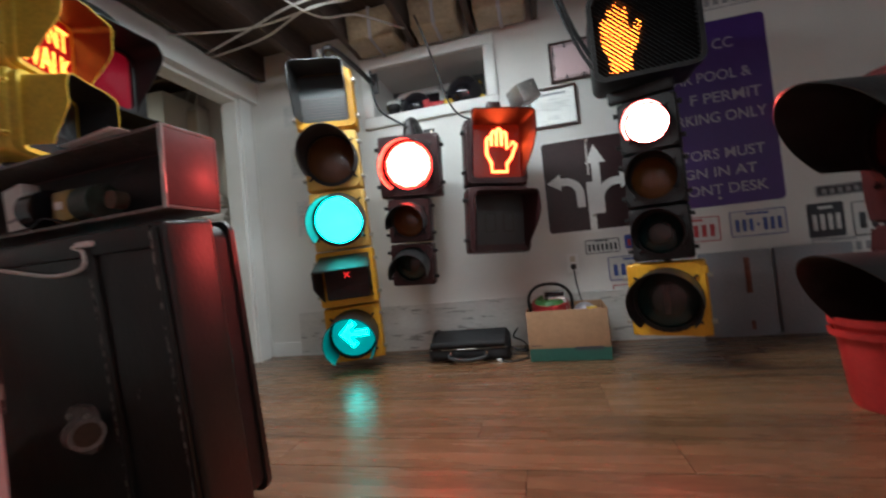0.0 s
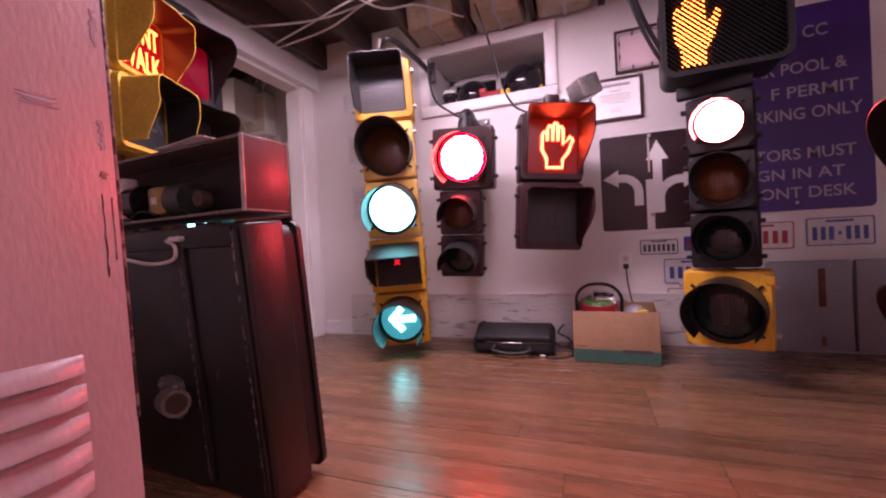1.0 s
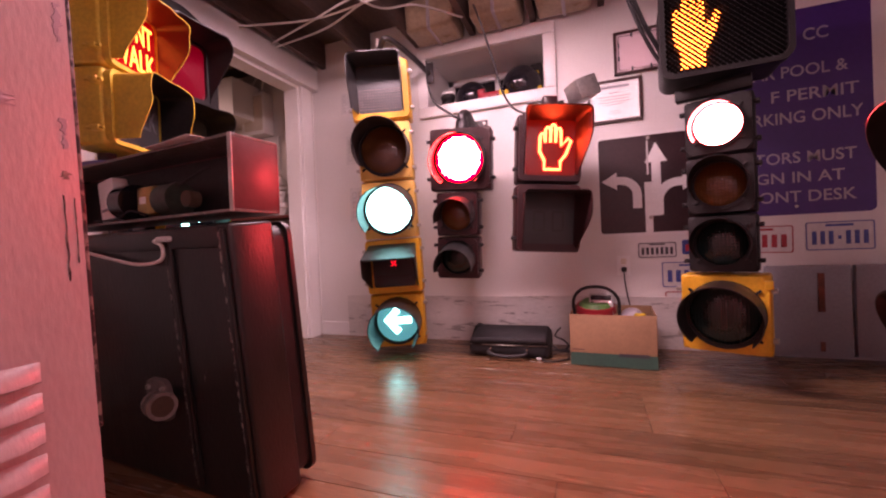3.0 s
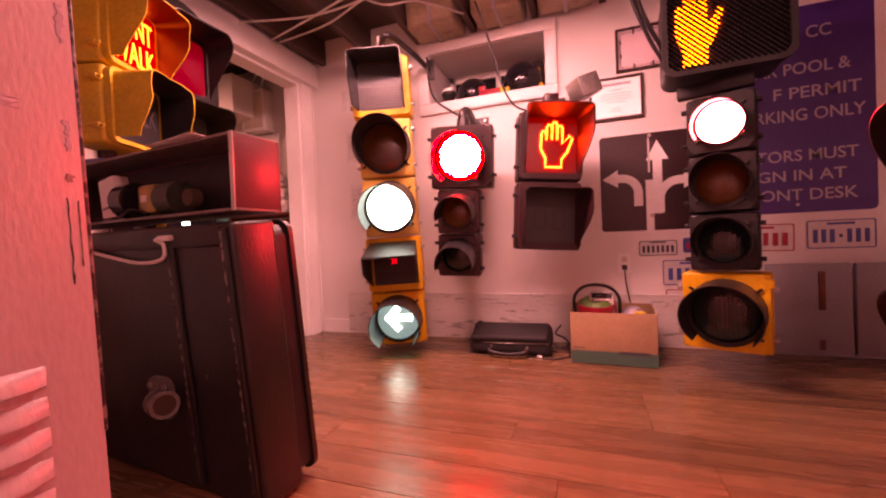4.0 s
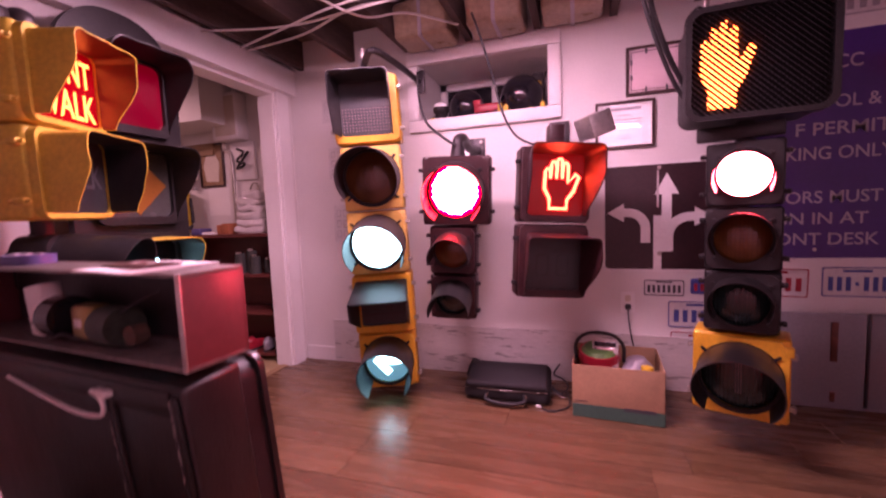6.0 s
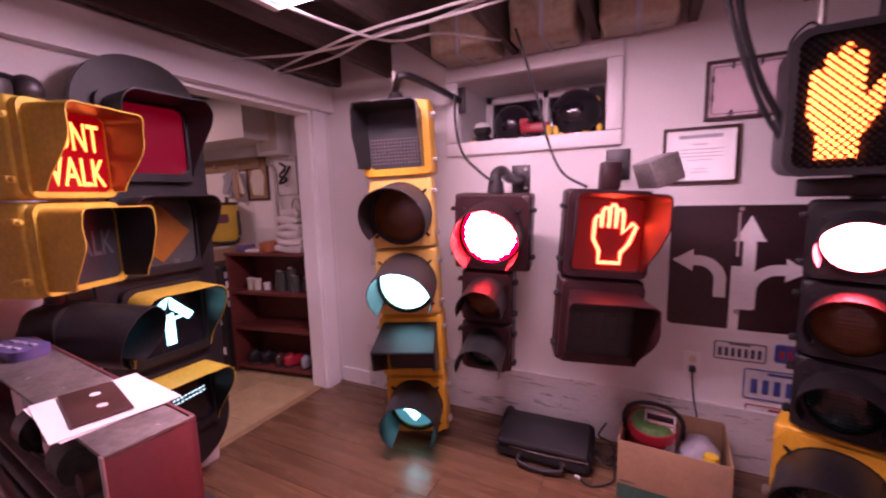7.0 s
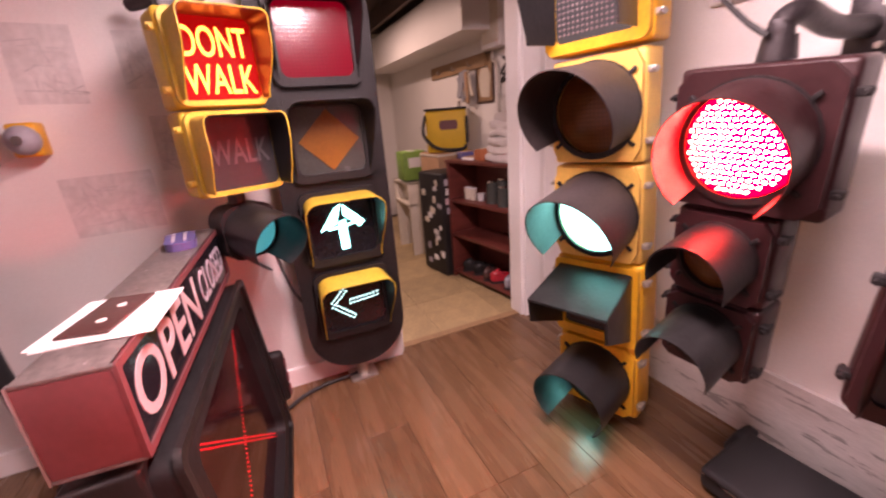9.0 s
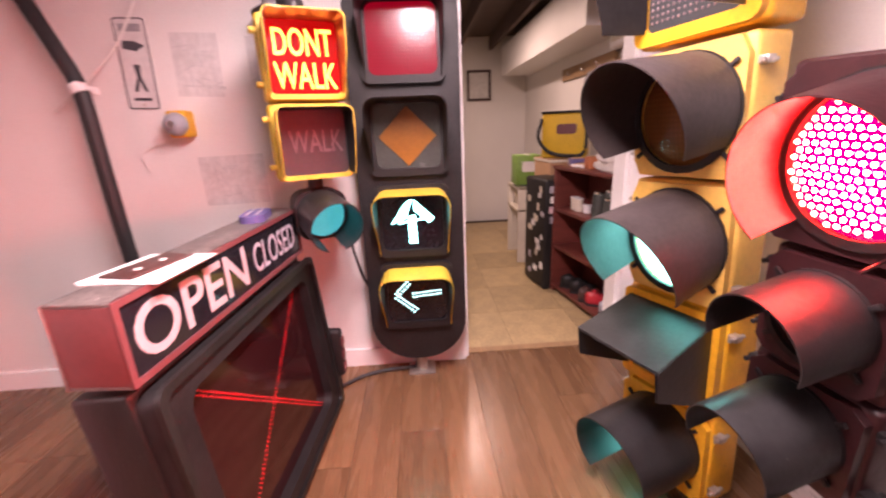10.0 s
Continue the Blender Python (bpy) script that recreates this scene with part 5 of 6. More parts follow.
def lane_sign():
    s = thing("lane_sign", "black lane-use road sign with white curved arrows", "road sign", pose(0.345, Y1, 0.672))
    w, h = 0.70, 0.610
    part("plate", slab(rrect(w, h, 0.03), -0.006, 0.0, (w / 2, h / 2)), "signwhite", s)
    part("field", slab(rrect(w - 0.028, h - 0.036, 0.022), -0.0085, -0.0055, (w / 2, h / 2)), "signblack", s)
    part("lane_divider", box((0.282, -0.0100, 0.165), (0.040, 0.002, 0.30)), "signwhite", s)

    def bend(sign, x, z0, z1, reach, name):
        bm, r, th = bmesh.new(), reach, 0.024
        line = [(x, z0), (x, z1)] + [(x + sign * r * (1 - math.cos(radians(a))), z1 + r * math.sin(radians(a))) for a in range(10, 91, 10)]
        line.append((line[-1][0] + sign * 0.02, line[-1][1]))
        left, right = [], []
        for i, p in enumerate(line):
            a, b = Vector(line[max(i - 1, 0)]), Vector(line[min(i + 1, len(line) - 1)])
            d = (b - a).normalized()
            left.append((p[0] - d.y * th, p[1] + d.x * th)), right.append((p[0] + d.y * th, p[1] - d.x * th))
        slab(left + right[::-1], -0.0105, -0.0085, bm=bm)
        ex, ez = line[-1]
        slab([(ex, ez - 0.052), (ex + sign * 0.085, ez), (ex, ez + 0.052)], -0.0106, -0.0085, bm=bm)
        return part(name, bm, "signwhite", s)

    bend(-1, 0.222, 0.165, 0.245, 0.09, "left_arrow")
    bend(1, 0.335, 0.12, 0.20, 0.105, "right_arrow")
    part("straight_arrow", slab([(0.302, 0.115), (0.350, 0.115), (0.350, 0.43), (0.385, 0.43), (0.326, 0.545), (0.267, 0.43), (0.302, 0.43)], -0.0108, -0.0085), "signwhite", s)
    part("bolt", cyl((0.288, -0.008, 0.575), (0.288, -0.018, 0.575), 0.010, seg=10), "zinc", s)
    part("bolt", cyl((0.292, -0.008, 0.105), (0.292, -0.018, 0.105), 0.012, seg=10), "zinc", s)
    part("post_strip", box((0.282, -0.0102, 0.46), (0.010, 0.003, 0.20)), "alu", s)


lane_sign()


def purple_sign():
    s = thing("parking_sign", "purple metal parking sign with pale grey capital letters", "sign", pose(1.00, Y1, 0.742, 0, 0, 0))
    w, h = 0.665, 1.095
    part("plate", slab(rrect(w, h, 0.035), -0.004, 0.0, (w / 2, h / 2)), "signwhite", s)
    part("field", slab(rrect(w - 0.014, h - 0.014, 0.03), -0.006, -0.0035, (w / 2, h / 2)), "signpurple", s)
    for text, right, z, width, height in (("CC", 0.487, 0.948, 0.105, 0.062), ("CAR POOL &", 0.562, 0.766, 0.46, 0.060), ("F PERMIT", 0.602, 0.640, 0.365, 0.060), ("PARKING ONLY", 0.617, 0.523, 0.555, 0.062), ("VISITORS MUST", 0.585, 0.310, 0.56, 0.060), ("SIGN IN AT", 0.535, 0.205, 0.44, 0.058), ("FRONT DESK", 0.580, 0.103, 0.50, 0.060)):
        lettering("letter", text, width, height, "signgrey", s, pose(right - width / 2, -0.0062, z), depth=0.001, bold=0.008)
    part("bolt", cyl((0.33, -0.006, 0.05), (0.33, -0.012, 0.05), 0.008, seg=10), "zinc", s)


purple_sign()


def plate(x, z, w, h, face, ink, label, chars, tilt=0.0, split=False):
    s = thing("number_plate", label, "number plate", pose(x, Y1, z, 0, tilt, 0), "number plates")
    part("plate", slab(rrect(w, h, 0.012), -0.003, 0.0), face, s)
    part("raised_rim", ring(rrect(w - 0.004, h - 0.004, 0.011), rrect(w - 0.014, h - 0.014, 0.008), -0.005, -0.0025), ink if w > 0.2 else face, s)
    step = w * 0.86 / chars
    for i in range(chars):
        if split and i == chars // 2:
            part("emblem", box((-w * 0.43 + step * (i + 0.5), -0.0045, -h * 0.06), (step * 0.4, 0.003, h * 0.12), 0.001), ink, s)
            continue
        part("character_bar", box((-w * 0.43 + step * (i + 0.5), -0.0045, -h * 0.06), (step * 0.56, 0.003, h * 0.46), 0.001), ink, s)
    part("top_print", box((0, -0.0035, h * 0.36), (w * 0.4, 0.001, h * 0.08)), ink, s)


plate(0.662, 0.583, 0.205, 0.092, "platewhite", "ink", "small white number plate with dark characters on the wall", 7)
plate(0.862, 0.595, 0.14, 0.085, "plateblue", "platered", "small red and blue plate on the wall", 4)
plate(0.832, 0.437, 0.30, 0.150, "platewhite", "plateblue", "white number plate with blue characters on the wall", 6)
plate(0.845, 0.265, 0.30, 0.150, "platewhite", "platered", "white number plate with red characters on the wall", 6)
plate(1.165, 0.622, 0.30, 0.150, "platewhite", "platered", "white number plate with red characters on the wall", 6, 1)
plate(1.507, 0.629, 0.285, 0.152, "platewhite", "plateblue", "worn white number plate with faded blue characters", 7, 0, True)
plate(1.832, 0.605, 0.17, 0.19, "ink", "platewhite", "black number plate with pale characters on the wall", 4)
plate(2.10, 0.595, 0.30, 0.19, "platewhite", "ink", "white number plate with dark characters on the wall", 5)
plate(1.90, 0.455, 0.30, 0.10, "platewhite", "grayink", "weathered white number plate on the wall", 6)
plate(1.93, 0.765, 0.26, 0.06, "ink", "grayink", "narrow dark plate on the wall", 6)
plate(1.50, 1.955, 0.33, 0.12, "platewhite", "grayink", "old pale plate above a purple sign", 6)


def outlet():
    s = thing("wall_outlet", "white wall outlet with a black plug and hanging cord", "outlet", pose(0.478, Y1, 0.495))
    part("cover", slab(rrect(0.072, 0.118, 0.006, 3), -0.006, 0.0), "trim", s)
    part("socket", slab(rrect(0.03, 0.035, 0.008, 3), -0.0075, -0.005, (0, 0.025)), "cream", s)
    part("plug", box((0, -0.018, -0.022), (0.030, 0.028, 0.030), 0.006), "rubber", s)
    part("cord", sweep([(0, -0.025, -0.035), (0.002, -0.03, -0.09), (0.012, -0.03, -0.17), (0.03, -0.035, -0.26), (0.035, -0.06, -0.30)], 0.004, 8), "rubber", s)


outlet()


def grey_doors():
    s = thing("leaning_panel", "grey enamel door panel with rusted strip against the wall", "panel", pose(1.48, Y1 - 0.045, 0.0))
    part("left_door", box((-0.135, 0, 0.245), (0.36, 0.03, 0.47), 0.006), "steelgrey", s)
    part("right_door", box((0.24, 0, 0.245), (0.36, 0.03, 0.47), 0.006), "steelgrey", s)
    part("rust_strip", box((-0.08, -0.017, 0.34), (0.028, 0.006, 0.20), 0.002), "rust", s)
    part("rust_strip", box((-0.08, -0.017, 0.06), (0.02, 0.006, 0.05), 0.002), "rust", s)
    part("bottom_rail", box((0.05, 0.0, 0.006), (0.74, 0.03, 0.012), 0.002), "steelgrey", s)


grey_doors()

# ---- in the niche ----
NY = Y1 + 0.16


def niche_globe(x, r, y, label, sticker):
    s = thing("globe", label, "globe", pose(x, y, NZ0), "globes")
    part("ball", ball((0, 0, r * 0.98), r, seg=32), "globe", s)
    part("foot", cyl((0, 0, 0), (0, 0, 0.03), r * 0.45, r * 0.35), "black", s)
    if sticker:
        part("sticker", slab(rrect(0.05, 0.075, 0.02), -0.010, -0.006, (r * 0.72, r * 1.35)), "bagyellow", s, "yellow arrow sticker")
        part("sticker", slab(rrect(0.045, 0.06, 0.02), -0.010, -0.006, (r * 0.72, r * 0.62)), "signgrey", s)
        part("dark_block", box((r * 0.75, 0.04, r), (0.075, 0.09, r * 1.98), 0.006), "black", s)


niche_globe(-0.50, 0.118, NY + 0.10, "glossy black ball in a window niche", False)
niche_globe(-0.125, 0.138, NY + 0.08, "glossy black ball with yellow arrow sticker beside it", True)
he = thing("toy_helmet", "small white and black toy helmet in a window niche", "helmet", pose(-0.615, Y1 + 0.04, NZ0))
part("shell", ball((0, 0, 0.065), 0.052, scale=(1, 1, 0.8)), "black", he)
part("white_cap", ball((0, -0.004, 0.083), 0.046, scale=(1, 1, 0.62)), "signwhite", he)
part("base", cyl((0, 0, 0), (0, 0, 0.03), 0.035, 0.045), "black", he)
tr = thing("toy_truck", "red toy truck in a window niche", "toy truck", pose(-0.345, NY + 0.02, NZ0))
part("body", box((0, 0, 0.075), (0.16, 0.06, 0.055), 0.008), "redplastic", tr)
part("cab", box((-0.06, 0, 0.115), (0.05, 0.055, 0.035), 0.008), "redplastic", tr)
for x in (-0.055, 0.055):
    part("wheel", cyl((x, -0.032, 0.024), (x, 0.032, 0.024), 0.024, seg=14), "black", tr)
rng = random.Random(4)
for i in range(15):
    x = -0.66 + i * 0.044 + rng.uniform(-0.01, 0.01)
    c = thing("toy_car", "tiny coloured toy car on the niche ledge", "toy car", pose(x, Y1 + 0.035 + rng.uniform(-0.012, 0.02), NZ0, 0, 0, rng.uniform(-50, 50)), "toy cars")
    body = rng.choice(("redplastic", "bagyellow", "signwhite", "plateblue", "black", "chrome"))
    part("body", box((0, 0, 0.009), (0.034, 0.016, 0.012), 0.003), body, c)
    part("cabin", box((0.002, 0, 0.018), (0.017, 0.014, 0.009), 0.003), "darkglass", c)
for x, z in ((-0.235, 0.03), (-0.20, 0.025), (0.02, 0.02)):
    y = thing("toy_block", "small yellow toy block on the niche ledge", "toy block", pose(x, Y1 + 0.05, NZ0))
    part("block", box((0, 0, z), (0.028, 0.028, 2 * z), 0.005), "bagyellow", y)
    part("stud", cyl((0, 0, 2 * z), (0, 0, 2 * z + 0.006), 0.008, seg=10), "bagyellow", y)


# ---- on the floor ----
def laptop_bag():
    s = thing("laptop_bag", "black nylon laptop bag lying on the wooden floor", "bag", pose(-0.175, 2.705, 0.0, 0, 0, 2))
    bm = box((0, 0, 0.055), (0.47, 0.27, 0.10), 0.035, seg=4)
    for v in bm.verts:
        v.co.z += 0.014 * noise.noise(v.co * 7) + (0.03 if v.co.y > 0 and v.co.z > 0.05 else 0)
    part("body", bm, "nylon", s)
    fl = box((0, -0.02, 0.115), (0.44, 0.26, 0.035), 0.016, pose(0, 0, 0, 7, 0, 0), seg=3)
    part("flap", fl, "nylon", s)
    part("corner_ear", box((-0.225, 0.09, 0.10), (0.05, 0.10, 0.10), 0.018, pose(0, 0, 0, 0, 20, 0)), "nylon", s)
    part("handle", sweep([(-0.10, -0.13, 0.05), (-0.10, -0.175, 0.035), (0.0, -0.185, 0.022), (0.10, -0.175, 0.035), (0.10, -0.13, 0.05)], 0.011, 10), "rubber", s)
    for x in (-0.105, 0.10):
        part("handle_ring", cyl((x, -0.155, 0.03), (x + 0.012, -0.155, 0.065), 0.007, seg=8), "chrome", s, "chrome ring")
    part("zip", sweep([(-0.22, -0.128, 0.075), (0, -0.138, 0.075), (0.22, -0.128, 0.075)], 0.004, 6), "zinc", s)


laptop_bag()


def card_box():
    s = thing("cardboard_box", "open brown cardboard box with a green band, full of clutter", "cardboard box", pose(0.392, 2.69, 0.0, 0, 0, -3))
    w, d, h, t = 0.41, 0.35, 0.265, 0.006
    for name, c, sz in (("front_wall", (0, -d / 2, h / 2 + 0.004), (w, t, h)), ("back_wall", (0, d / 2, h / 2 + 0.004), (w, t, h)), ("side_wall", (-w / 2, 0, h / 2 + 0.004), (t, d - t, h)), ("side_wall", (w / 2, 0, h / 2 + 0.004), (t, d - t, h))):
        part(name, box(c, sz, 0.0015), "card", s)
    part("bottom", box((0, 0, 0.006), (w, d, 0.006)), "card", s)
    part("green_band", box((0, -d / 2 - 0.0042, 0.036), (w + 0.002, 0.001, 0.066)), "cardgreen", s, "dark green printed band")
    part("green_band", box((w / 2 + 0.0042, 0, 0.036), (0.001, d, 0.066)), "cardgreen", s)
    part("maker_mark", box((0.10, -d / 2 - 0.0050, 0.066), (0.14, 0.001, 0.016)), "ink", s)
    part("print_mark", box((-0.165, -d / 2 - 0.0042, 0.085), (0.06, 0.001, 0.004)), "ink", s)
    m = s.matrix_basis
    la = thing("lantern", "round red and green lantern with a black hoop handle", "lantern", m @ pose(-0.08, 0.04, 0.009, 12, 0, 0))
    part("drum", cyl((0, 0, 0), (0, 0, 0.27), 0.095, 0.09, seg=28), "redplastic", la)
    part("red_rim", cyl((0, 0, 0.262), (0, 0, 0.30), 0.105, 0.098, seg=28), "redplastic", la)
    part("lid", cyl((0, 0, 0.300), (0, 0, 0.318), 0.090, 0.070, seg=28), "greenpaint", la, "red and green mottled lid")
    part("hoop_handle", sweep([(-0.118, 0, 0.24), (-0.115, 0.0, 0.33), (-0.07, 0.0, 0.385), (0, 0.0, 0.40), (0.07, 0.0, 0.385), (0.115, 0.0, 0.33), (0.118, 0, 0.24)], 0.009, 10), "rubber", la)
    ra = thing("pocket_radio", "silver pocket radio standing in a cardboard box", "radio", m @ pose(-0.055, -0.115, 0.012, -14, 0, -3))
    part("case", box((0, 0, 0.18), (0.125, 0.03, 0.36), 0.006), "alu", ra)
    part("display", box((0, -0.0165, 0.335), (0.105, 0.003, 0.026), 0.001), "darkglass", ra)
    part("chrome_strip", box((0, -0.0165, 0.312), (0.11, 0.003, 0.010), 0.001), "chrome", ra)
    part("red_panel", box((-0.03, -0.0165, 0.283), (0.045, 0.003, 0.028), 0.001), "redplastic", ra)
    part("dial", cyl((0.025, -0.0155, 0.282), (0.025, -0.022, 0.282), 0.016, seg=16), "black", ra)
    bg = thing("plastic_bag", "crumpled clear plastic bag in a cardboard box", "plastic bag", m @ pose(0.10, -0.02, 0.009))
    bm = ball((0, 0, 0.14), 0.10, seg=26, scale=(0.85, 0.95, 1.35))
    for v in bm.verts:
        k = 1 + 0.28 * noise.noise(v.co * 18) + 0.12 * noise.noise(v.co * 50)
        v.co = Vector((v.co.x * k, v.co.y * k, max(0.0, v.co.z * (0.9 + 0.1 * k))))
    part("bag", bm, "signgrey", bg)
    cp = thing("spray_can", "small can with a yellow cap in a cardboard box", "spray can", m @ pose(0.135, -0.13, 0.009))
    part("can", cyl((0, 0, 0), (0, 0, 0.225), 0.031, seg=20), "signwhite", cp)
    part("cap", cyl((0, 0, 0.225), (0, 0, 0.262), 0.030, 0.026, seg=20), "bagyellow", cp)


card_box()
for k, pts in enumerate(([(0.06, 2.78, 0.03), (0.11, 2.74, 0.012), (0.15, 2.79, 0.03), (0.12, 2.85, 0.05), (0.07, 2.84, 0.08), (0.10, 2.90, 0.12)], [(0.02, 2.56, 0.006), (0.06, 2.53, 0.006), (0.12, 2.56, 0.006), (0.16, 2.62, 0.006), (0.15, 2.74, 0.01)], [(0.06, 2.70, 0.05), (0.12, 2.68, 0.03), (0.155, 2.73, 0.02), (0.11, 2.77, 0.015)])):
    cb = thing("loose_cable", "tangled black cable on the floor beside a bag", "cable", None, "loose cables")
    part("cable", sweep(pts, 0.005, 8), "rubber", cb)
    if k == 1:
        part("white_plug", box((0.005, 2.565, 0.008), (0.03, 0.014, 0.012), 0.003, pose(0, 0, 0, 0, 0, -20)), "whitecable", cb)


def bucket():
    s = thing("bucket", "red plastic bucket on the wooden floor", "bucket", pose(1.315, 1.84, 0.0))
    bm = bmesh.new()
    prof = [(0.105, 0.0), (0.112, 0.02), (0.132, 0.26), (0.145, 0.262), (0.145, 0.285), (0.135, 0.285), (0.126, 0.262), (0.106, 0.02), (0.0, 0.015)]
    n, last = 32, None
    for r, z in prof:
        now = [bm.verts.new((max(r, 0.001) * math.cos(k * math.tau / n), max(r, 0.001) * math.sin(k * math.tau / n), z)) for k in range(n)]
        if last:
            for k in range(n):
                bm.faces.new((last[k], last[(k + 1) % n], now[(k + 1) % n], now[k]))
        else:
            bm.faces.new(now)
        last = now
    part("pail", bm, "bucket", s)
    part("rim_band", ring(circle(0.147, 32), circle(0.140, 32), 0.0, 0.02), "bucket", s, m=pose(0, 0, 0.225, 90, 0, 0))


bucket()


# ---- ceiling things ----
def tube_fixture(x, y, turn):
    s = thing("tube_light", "white twin-tube fluorescent fitting under the ceiling joists", "ceiling light", pose(x, y, 2.08, 0, 0, turn), "ceiling lights")
    part("tray", box((0, 0, -0.008), (1.25, 0.17, 0.016), 0.004), "trim", s)
    part("end_cap", box((-0.615, 0, -0.035), (0.03, 0.16, 0.05), 0.004), "trim", s)
    part("end_cap", box((0.615, 0, -0.035), (0.03, 0.16, 0.05), 0.004), "trim", s)
    for dy in (-0.085, 0.085):
        part("tube", cyl((-0.6, dy, -0.036), (0.6, dy, -0.036), 0.014, seg=12), "tube", s)


tube_fixture(-0.36, 1.80, 0)
# added fitting, unseen behind the camera, to go with the fill lamp
tube_fixture(1.0, -0.2, 0)
for x0, x1, z0, z1 in ((-0.785, -0.455, 2.045, 2.25), (-0.36, -0.05, 2.05, 2.25), (0.035, 0.355, 2.055, 2.255)):
    s = thing("insulation_bundle", "plastic-wrapped tan insulation bundle between ceiling joists", "insulation", pose((x0 + x1) / 2, Y1 - 0.16, z0), "insulation bundles")
    bm = box((0, 0, (z1 - z0) / 2), (x1 - x0, 0.24, z1 - z0), 0.025, seg=3)
    bmesh.ops.subdivide_edges(bm, edges=bm.edges, cuts=2, use_grid_fill=True)
    for v in bm.verts:
        v.co += 0.012 * Vector((noise.noise(v.co * 9), noise.noise(v.co * 9 + Vector((5, 0, 0))), 0.5 * noise.noise(v.co * 9 + Vector((0, 5, 0)))))
    part("pack", bm, "wrap", s)
    part("strap", box((0, 0, (z1 - z0) / 2), (0.02, 0.252, z1 - z0 + 0.006), 0.002), "signgrey", s)
ps = thing("paper_strip", "white printed strip stapled to the ceiling joists", "paper", pose(0.78, 2.60, 2.076))
part("strip", box((0, 0, 0), (0.34, 0.09, 0.003)), "paper", ps)
for i in range(9):
    part("print_bar", box((-0.13 + i * 0.032, -0.02, -0.0022), (0.016, 0.03, 0.0012)), "grayink", ps)
for k, pts in enumerate(([(-1.66, 2.45, 2.06), (-1.25, 2.33, 2.05), (-0.85, 2.20, 2.03), (-0.45, 2.22, 2.055), (0.0, 2.20, 2.06), (0.6, 1.9, 2.07), (1.3, 1.7, 2.07)], [(-1.66, 2.50, 2.06), (-1.2, 2.42, 2.045), (-0.8, 2.26, 2.035), (-0.5, 2.30, 2.06), (0.1, 2.10, 2.06), (0.8, 1.7, 2.07)], [(-1.70, 2.20, 2.06), (-1.2, 2.30, 2.04), (-0.7, 2.24, 2.02), (-0.2, 2.28, 2.06), (0.5, 2.15, 2.07)], [(-1.1, 1.2, 2.07), (-0.95, 1.8, 2.03), (-0.8, 2.3, 2.02), (-0.6, 2.45, 2.06), (-0.4, 2.7, 2.07)])):
    c = thing("ceiling_cable", "loose white cable slung under the ceiling joists", "cable", None, "ceiling cables")
    part("cable", sweep(pts, 0.006, 8), "whitecable", c)
for k, pts in enumerate(([(-0.66, 2.72, 1.86), (-0.64, 2.68, 1.70), (-0.58, 2.62, 1.55), (-0.47, 2.57, 1.45), (-0.40, 2.555, 1.40)], [(-0.30, 2.60, 2.07), (-0.26, 2.60, 1.95), (-0.21, 2.66, 1.75), (-0.17, 2.68, 1.58), (-0.09, 2.60, 1.43), (0.02, 2.57, 1.36)], [(0.43, 2.35, 2.07), (0.46, 2.37, 1.92), (0.53, 2.42, 1.72), (0.62, 2.50, 1.55), (0.74, 2.55, 1.38)], [(0.49, 2.38, 2.07), (0.50, 2.41, 1.90), (0.57, 2.46, 1.70), (0.66, 2.52, 1.54)])):
    c = thing("signal_cable", "black supply cable hanging to a signal head", "cable", None, "signal cables")
    part("cable", sweep(pts, (0.007, 0.006, 0.009, 0.011)[k], 8), "rubber", c)

# ---- on the west wall ----
s = thing("crossing_sign", "white push-button crossing sign with dark symbols on the wall", "sign", pose(X0, 0.545, 1.56, 0, 2, 90))
part("plate", slab(rrect(0.135, 0.37, 0.014), -0.004, 0.0), "platewhite", s)
part("dark_border", ring(rrect(0.133, 0.368, 0.014), rrect(0.122, 0.357, 0.010), -0.0052, -0.0038), "ink", s)
part("print_bar", box((0, -0.0045, 0.145), (0.09, 0.001, 0.03)), "grayink", s)
part("pointer_shape", slab([(-0.045, -0.012), (0.01, -0.022), (0.05, 0.0), (0.01, 0.018), (-0.04, 0.02)], -0.0052, -0.004, (0, 0.075)), "ink", s)
part("symbol_bar", slab([(-0.012, -0.06), (-0.03, -0.06), (-0.006, 0.0), (-0.014, 0.05), (0.014, 0.05), (0.01, 0.0), (0.032, -0.06), (0.016, -0.06), (0.0, -0.015)], -0.0052, -0.004, (0, -0.05)), "ink", s)
part("arrow_bar", box((0, -0.0048, -0.142), (0.075, 0.0015, 0.012)), "ink", s)
for z in (-0.165, 0.168):
    part("screw", cyl((0, -0.004, z), (0, -0.007, z), 0.005, seg=8), "zinc", s)
s = thing("push_button", "yellow pedestrian push button box with a grey dome", "push button", pose(X0, 0.70, 1.305, 0, 0, 90))
part("box", box((0, -0.04, 0), (0.085, 0.08, 0.115), 0.012, seg=3), "yellow", s)
part("dome", ball((0, -0.085, 0), 0.05, scale=(1, 0.8, 1)), "steelgrey", s, "grey domed button")
part("button", cyl((0, -0.122, 0), (0, -0.132, 0), 0.016, seg=14), "chrome", s)
part("wire", sweep([(-0.04, -0.02, -0.05), (-0.10, -0.015, -0.075), (-0.17, -0.012, -0.095), (-0.22, -0.01, -0.13), (-0.20, -0.012, -0.2)], 0.003, 6), "whitecable", s)
s = thing("conduit", "thick black conduit with a white clamp on the wall", "pipe")
